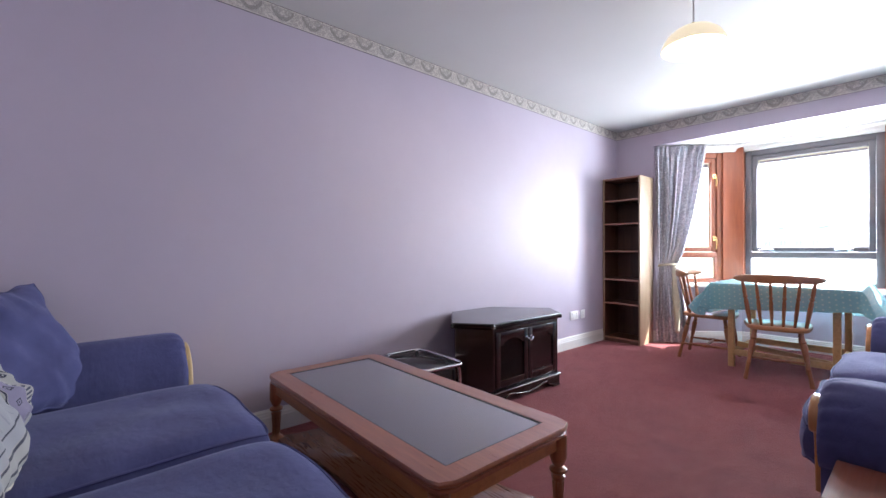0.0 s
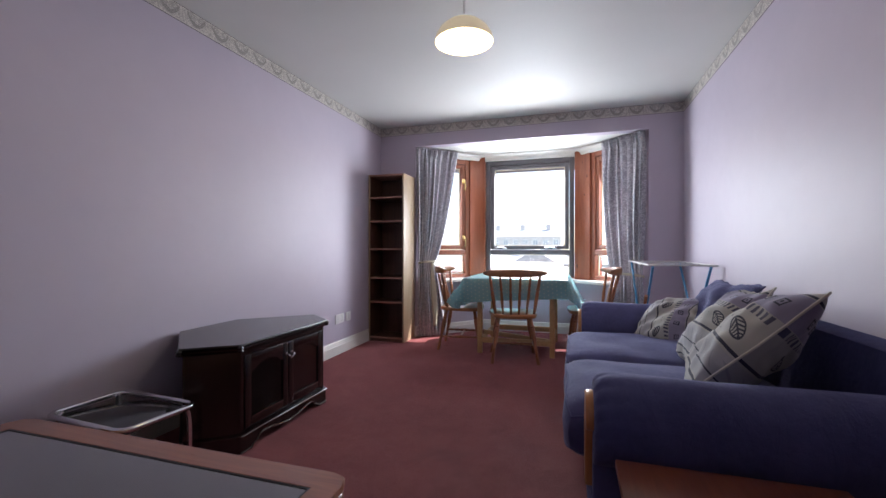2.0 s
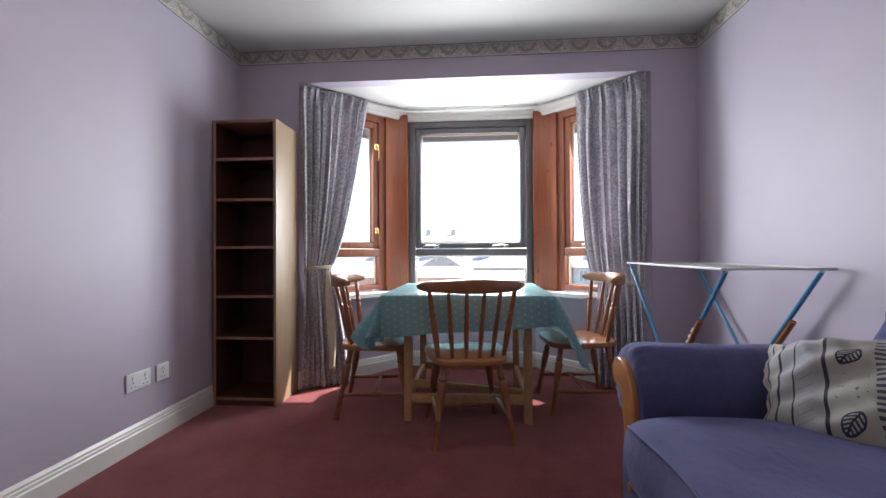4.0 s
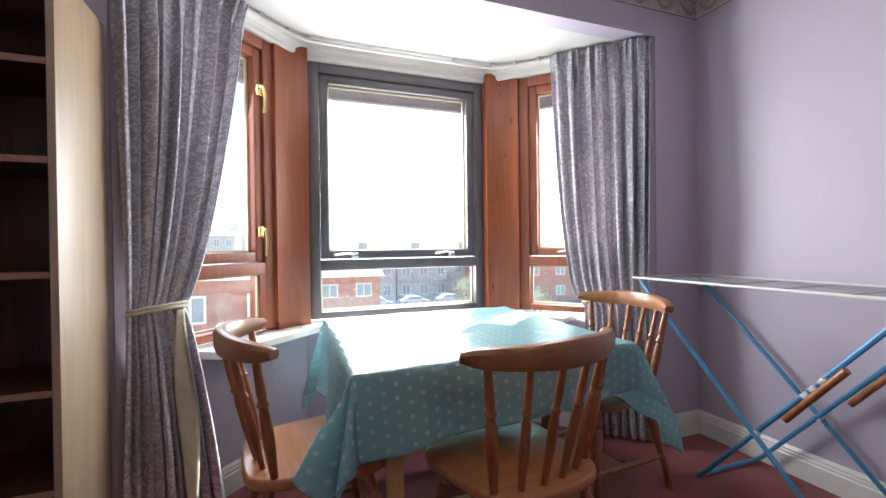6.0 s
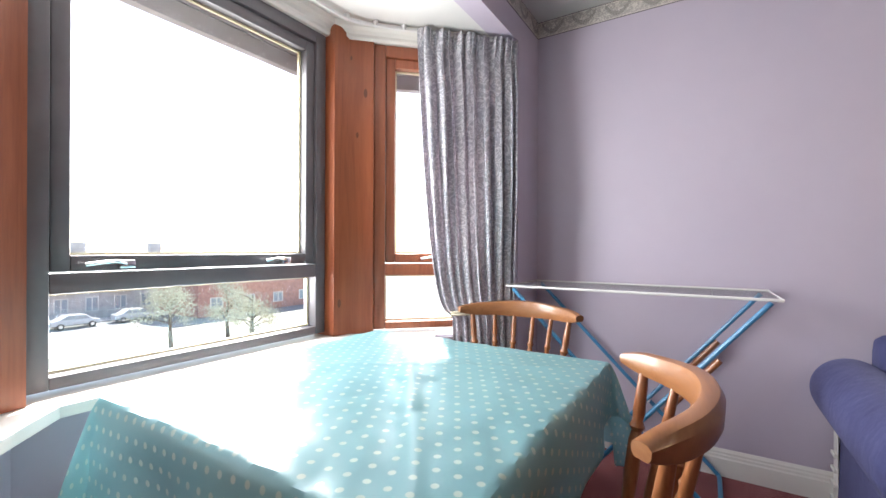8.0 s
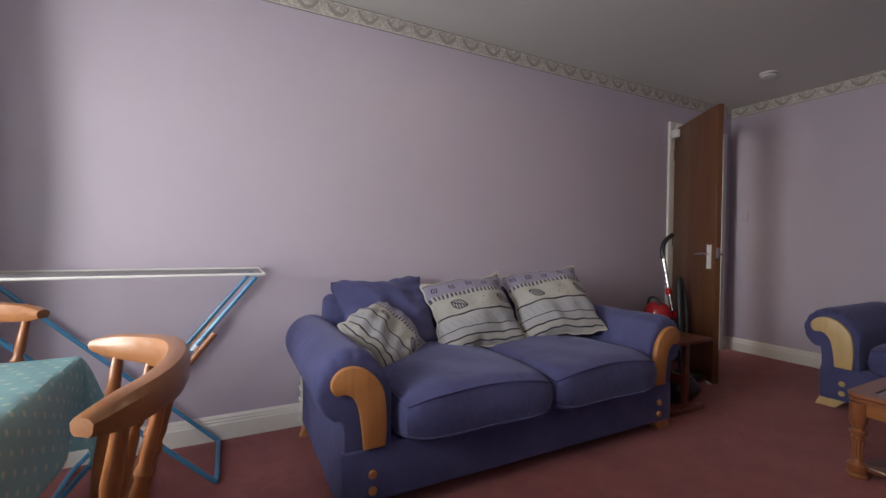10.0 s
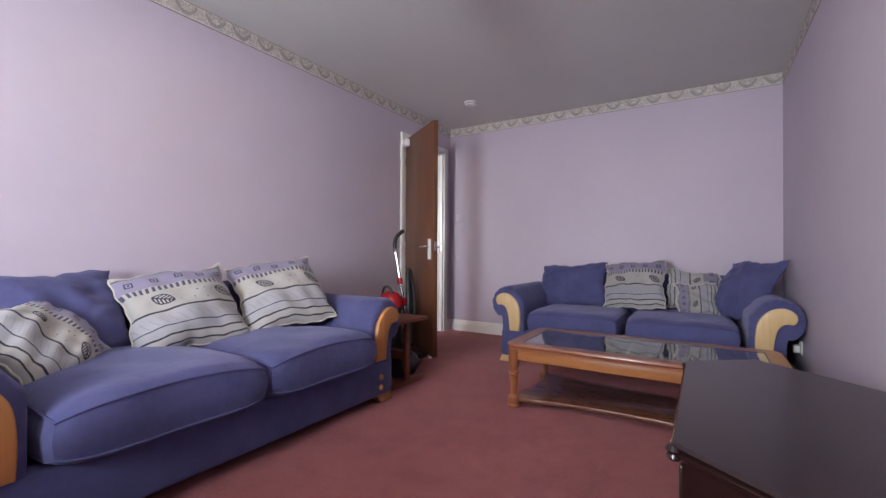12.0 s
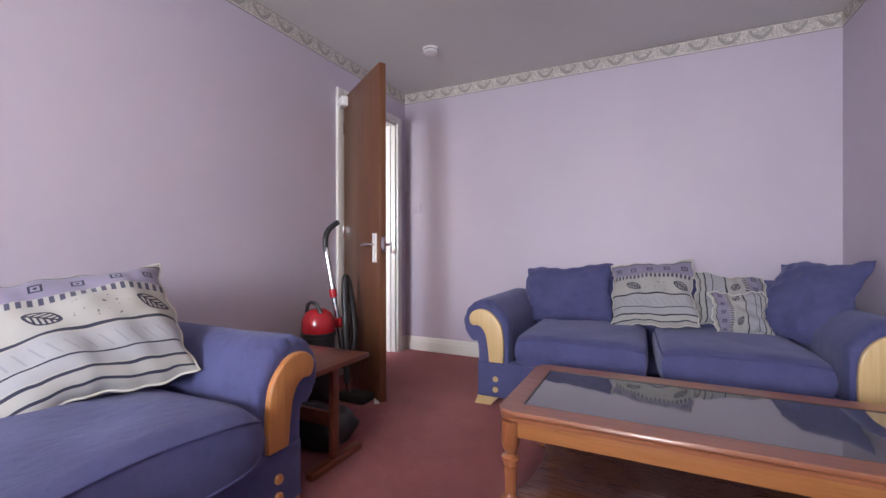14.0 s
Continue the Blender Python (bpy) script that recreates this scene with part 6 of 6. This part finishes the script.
def house(name, m, w, d, h, storeys, cols, wall_mat, roof_mat, label, roof=2.2, win=(1.1, 1.5), gable=False, bays=False, chimneys=0):
    """A house with its front along x at y = 0, facing -y."""
    t = thing(name, m, label, "house")
    part("wall", box(B(), (0, 0, 0), (w, d, h)), wall_mat, t, smooth=False)
    if gable:
        rf = prism(B(), [(-0.4, h), (w + 0.4, h), (w / 2, h + roof)], -0.4, d + 0.4, "y")
    else:
        rf = prism(B(), [(-0.4, h), (d + 0.4, h), (d / 2, h + roof)], -0.4, w + 0.4, "x")
    rf = part("roof", rf, roof_mat, t, smooth=False)
    for i in range(chimneys):
        x = w * (i + 0.5) / chimneys
        part("chimney", box(B(), (x - 0.7, d / 2 - 0.4, h + roof - 0.9), (x + 0.7, d / 2 + 0.4, h + roof + 1.5)), wall_mat, rf, smooth=False)
    fh = h / storeys
    for s in range(storeys):
        for i in range(cols):
            x = w * (i + 0.5) / cols
            z = s * fh + fh * 0.34
            ww, wh = win
            b = B()
            for lo, hi in (((x - ww / 2 - 0.1, z - 0.1), (x - ww / 2, z + wh + 0.1)), ((x + ww / 2, z - 0.1), (x + ww / 2 + 0.1, z + wh + 0.1)), ((x - ww / 2, z + wh), (x + ww / 2, z + wh + 0.1)), ((x - ww / 2, z - 0.1), (x + ww / 2, z)), ((x - 0.05, z), (x + 0.05, z + wh))):
                box(b, (lo[0], -0.08, lo[1]), (hi[0], 0.0, hi[1]))
            f = part("window", b, WHITE, t, smooth=False)
            part("pane", box(B(), (x - ww / 2, -0.03, z), (x + ww / 2, -0.004, z + wh)), FAR_GLASS, f, smooth=False)
            if bays and i % 2 == 0:
                part("bay", prism(B(), [(x - 1.3, -0.001), (x - 0.75, -0.8), (x + 0.75, -0.8), (x + 1.3, -0.001)], s * fh + 0.1, s * fh + fh * 0.32), wall_mat, t, smooth=False)
    return t


# fronts face -x: local x runs to -y
R90 = -90
house("terraced_house", pose(66, 4, GZ, 0, 0, R90), 17, 9, 6.0, 2, 6, STONE, SLATE, "grey stone terraced house with white sash windows", 1.6, bays=True, chimneys=2)
house("terraced_house", pose(66, -13.2, GZ, 0, 0, R90), 17, 9, 6.0, 2, 6, STONE, SLATE, "grey stone terraced house with white sash windows", 1.6, bays=True, chimneys=2)
house("terraced_house", pose(66, 21.4, GZ, 0, 0, R90), 17, 9, 6.0, 2, 6, STONE, SLATE, "grey stone terraced house with white sash windows", 1.6, bays=True, chimneys=2)
house("brick_house", pose(44, 3.4, GZ, 0, 0, R90), 9.5, 6, 5.6, 2, 3, RED_BRICK, TILE, "red brick house with white windows", 0.8, (1.3, 1.1))
house("brick_block", pose(56, -24.5, GZ, 0, 0, R90), 22, 10, 6.0, 2, 5, RED_BRICK, TILE, "red brick block with white windows", 1.2, (1.4, 1.2))
house("brick_flats", pose(22, 9.5, GZ, 0, 0, R90), 7.6, 6, 7.2, 3, 3, RED_BRICK, TILE, "red brick flats with small windows", 0.4, (0.9, 0.9))
house("white_shed", pose(30, 1.2, GZ, 0, 0, R90), 7.0, 6, 3.4, 1, 2, WHITE, TILE, "low white building with a flat roof", 0.25, (0.8, 0.8))
house("gabled_house", pose(64, 9.8, GZ + 4.8, 0, 0, R90), 7.0, 8, 1.0, 1, 1, STONE, TILE, "gabled roof of a house", 2.4, (0.8, 0.5), True)
house("far_tenement", pose(120, 26, GZ, 0, 0, R90), 22, 12, 11.5, 3, 8, STONE, SLATE, "far grey tenement with chimneys", 2.2, (1.2, 1.6), chimneys=3)


def tree(m, height, spread, seed, label):
    t = thing("tree", m, label, "tree")
    rnd = random.Random(seed)
    b = B()
    tube(b, [(0, 0, 0), (0.1, 0.05, height * 0.3), (0.0, 0.1, height * 0.6), (0.05, 0, height * 0.9)], [0.20, 0.15, 0.09, 0.03], 8)
    tips = []
    for i in range(14):
        z = height * rnd.uniform(0.28, 0.8)
        a = rnd.uniform(0, 6.28)
        r = spread * rnd.uniform(0.5, 1.0) * (1.1 - 0.5 * z / height)
        tip = Vector((math.cos(a) * r, math.sin(a) * r, z + rnd.uniform(0.3, 1.0)))
        tube(b, [(0.05, 0.05, z), tuple(Vector((0, 0, z)).lerp(tip, 0.5) + Vector((0, 0, 0.12))), tip], [0.06, 0.04, 0.015], 6)
        tips.append(tip)
    part("trunk", b, BARK, t)
    b = B()
    verts, faces = [], []
    for i in range(3200):
        tip = rnd.choice(tips)
        p = tip + Vector((rnd.gauss(0, 0.45), rnd.gauss(0, 0.45), rnd.gauss(0, 0.4)))
        q = Euler((rnd.uniform(0, 6), rnd.uniform(0, 6), rnd.uniform(0, 6))).to_matrix()
        s = rnd.uniform(0.05, 0.11)
        k = len(verts)
        verts += [tuple(p + q @ Vector(v)) for v in ((-s, 0, 0), (0, -s * 0.5, 0.02), (s, 0, 0), (0, s * 0.5, 0.02))]
        faces.append((k, k + 1, k + 2, k + 3))
    me = bpy.data.meshes.new("crown")
    me.from_pydata(verts, [], faces)
    me.materials.append(LEAF)
    cr = new("crown", me)
    cr.parent = t
    return t


tree(pose(41, -14.6, GZ), 5.6, 2.4, 3, "leafy garden tree in front of the terrace")
tree(pose(36, -18.5, GZ), 5.2, 2.0, 7, "leafy garden tree beside the brick block")
tree(pose(43, -20.5, GZ), 5.0, 2.2, 11, "leafy garden tree beside the brick block")


def car(m, label):
    t = thing("parked_car", m, label, "car", "parked cars")
    prof = [(-2.0, 0.35), (-2.05, 0.75), (-1.3, 0.92), (-0.75, 1.38), (0.75, 1.42), (1.45, 0.98), (2.0, 0.88), (2.1, 0.40)]
    part("body", prism(B(), prof, -0.82, 0.82, "y", 0.08, 2), CAR_PAINT, t)
    part("windows", prism(B(), [(-1.12, 0.95), (-0.70, 1.32), (0.70, 1.35), (1.25, 0.98)], -0.835, 0.835, "y"), FAR_GLASS, t)
    for x in (-1.3, 1.3):
        for y in (-0.78, 0.78):
            w = part("wheel", lathe(B(), [(0.0, -0.09), (0.30, -0.09), (0.32, 0.0), (0.30, 0.09), (0.0, 0.09)], 18, pose(x, y, 0.32, 90, 0, 0)), BLACK, t)
            part("rim", lathe(B(), [(0.0, -0.10), (0.18, -0.10), (0.18, 0.10), (0.0, 0.10)], 14, pose(x, y, 0.32, 90, 0, 0)), CHROME, w)
    return t


for y in (-9.0, -14.2, -19.6):
    car(pose(60.6, y, GZ + 0.031, 0, 0, 90), "pale parked car at the kerb")
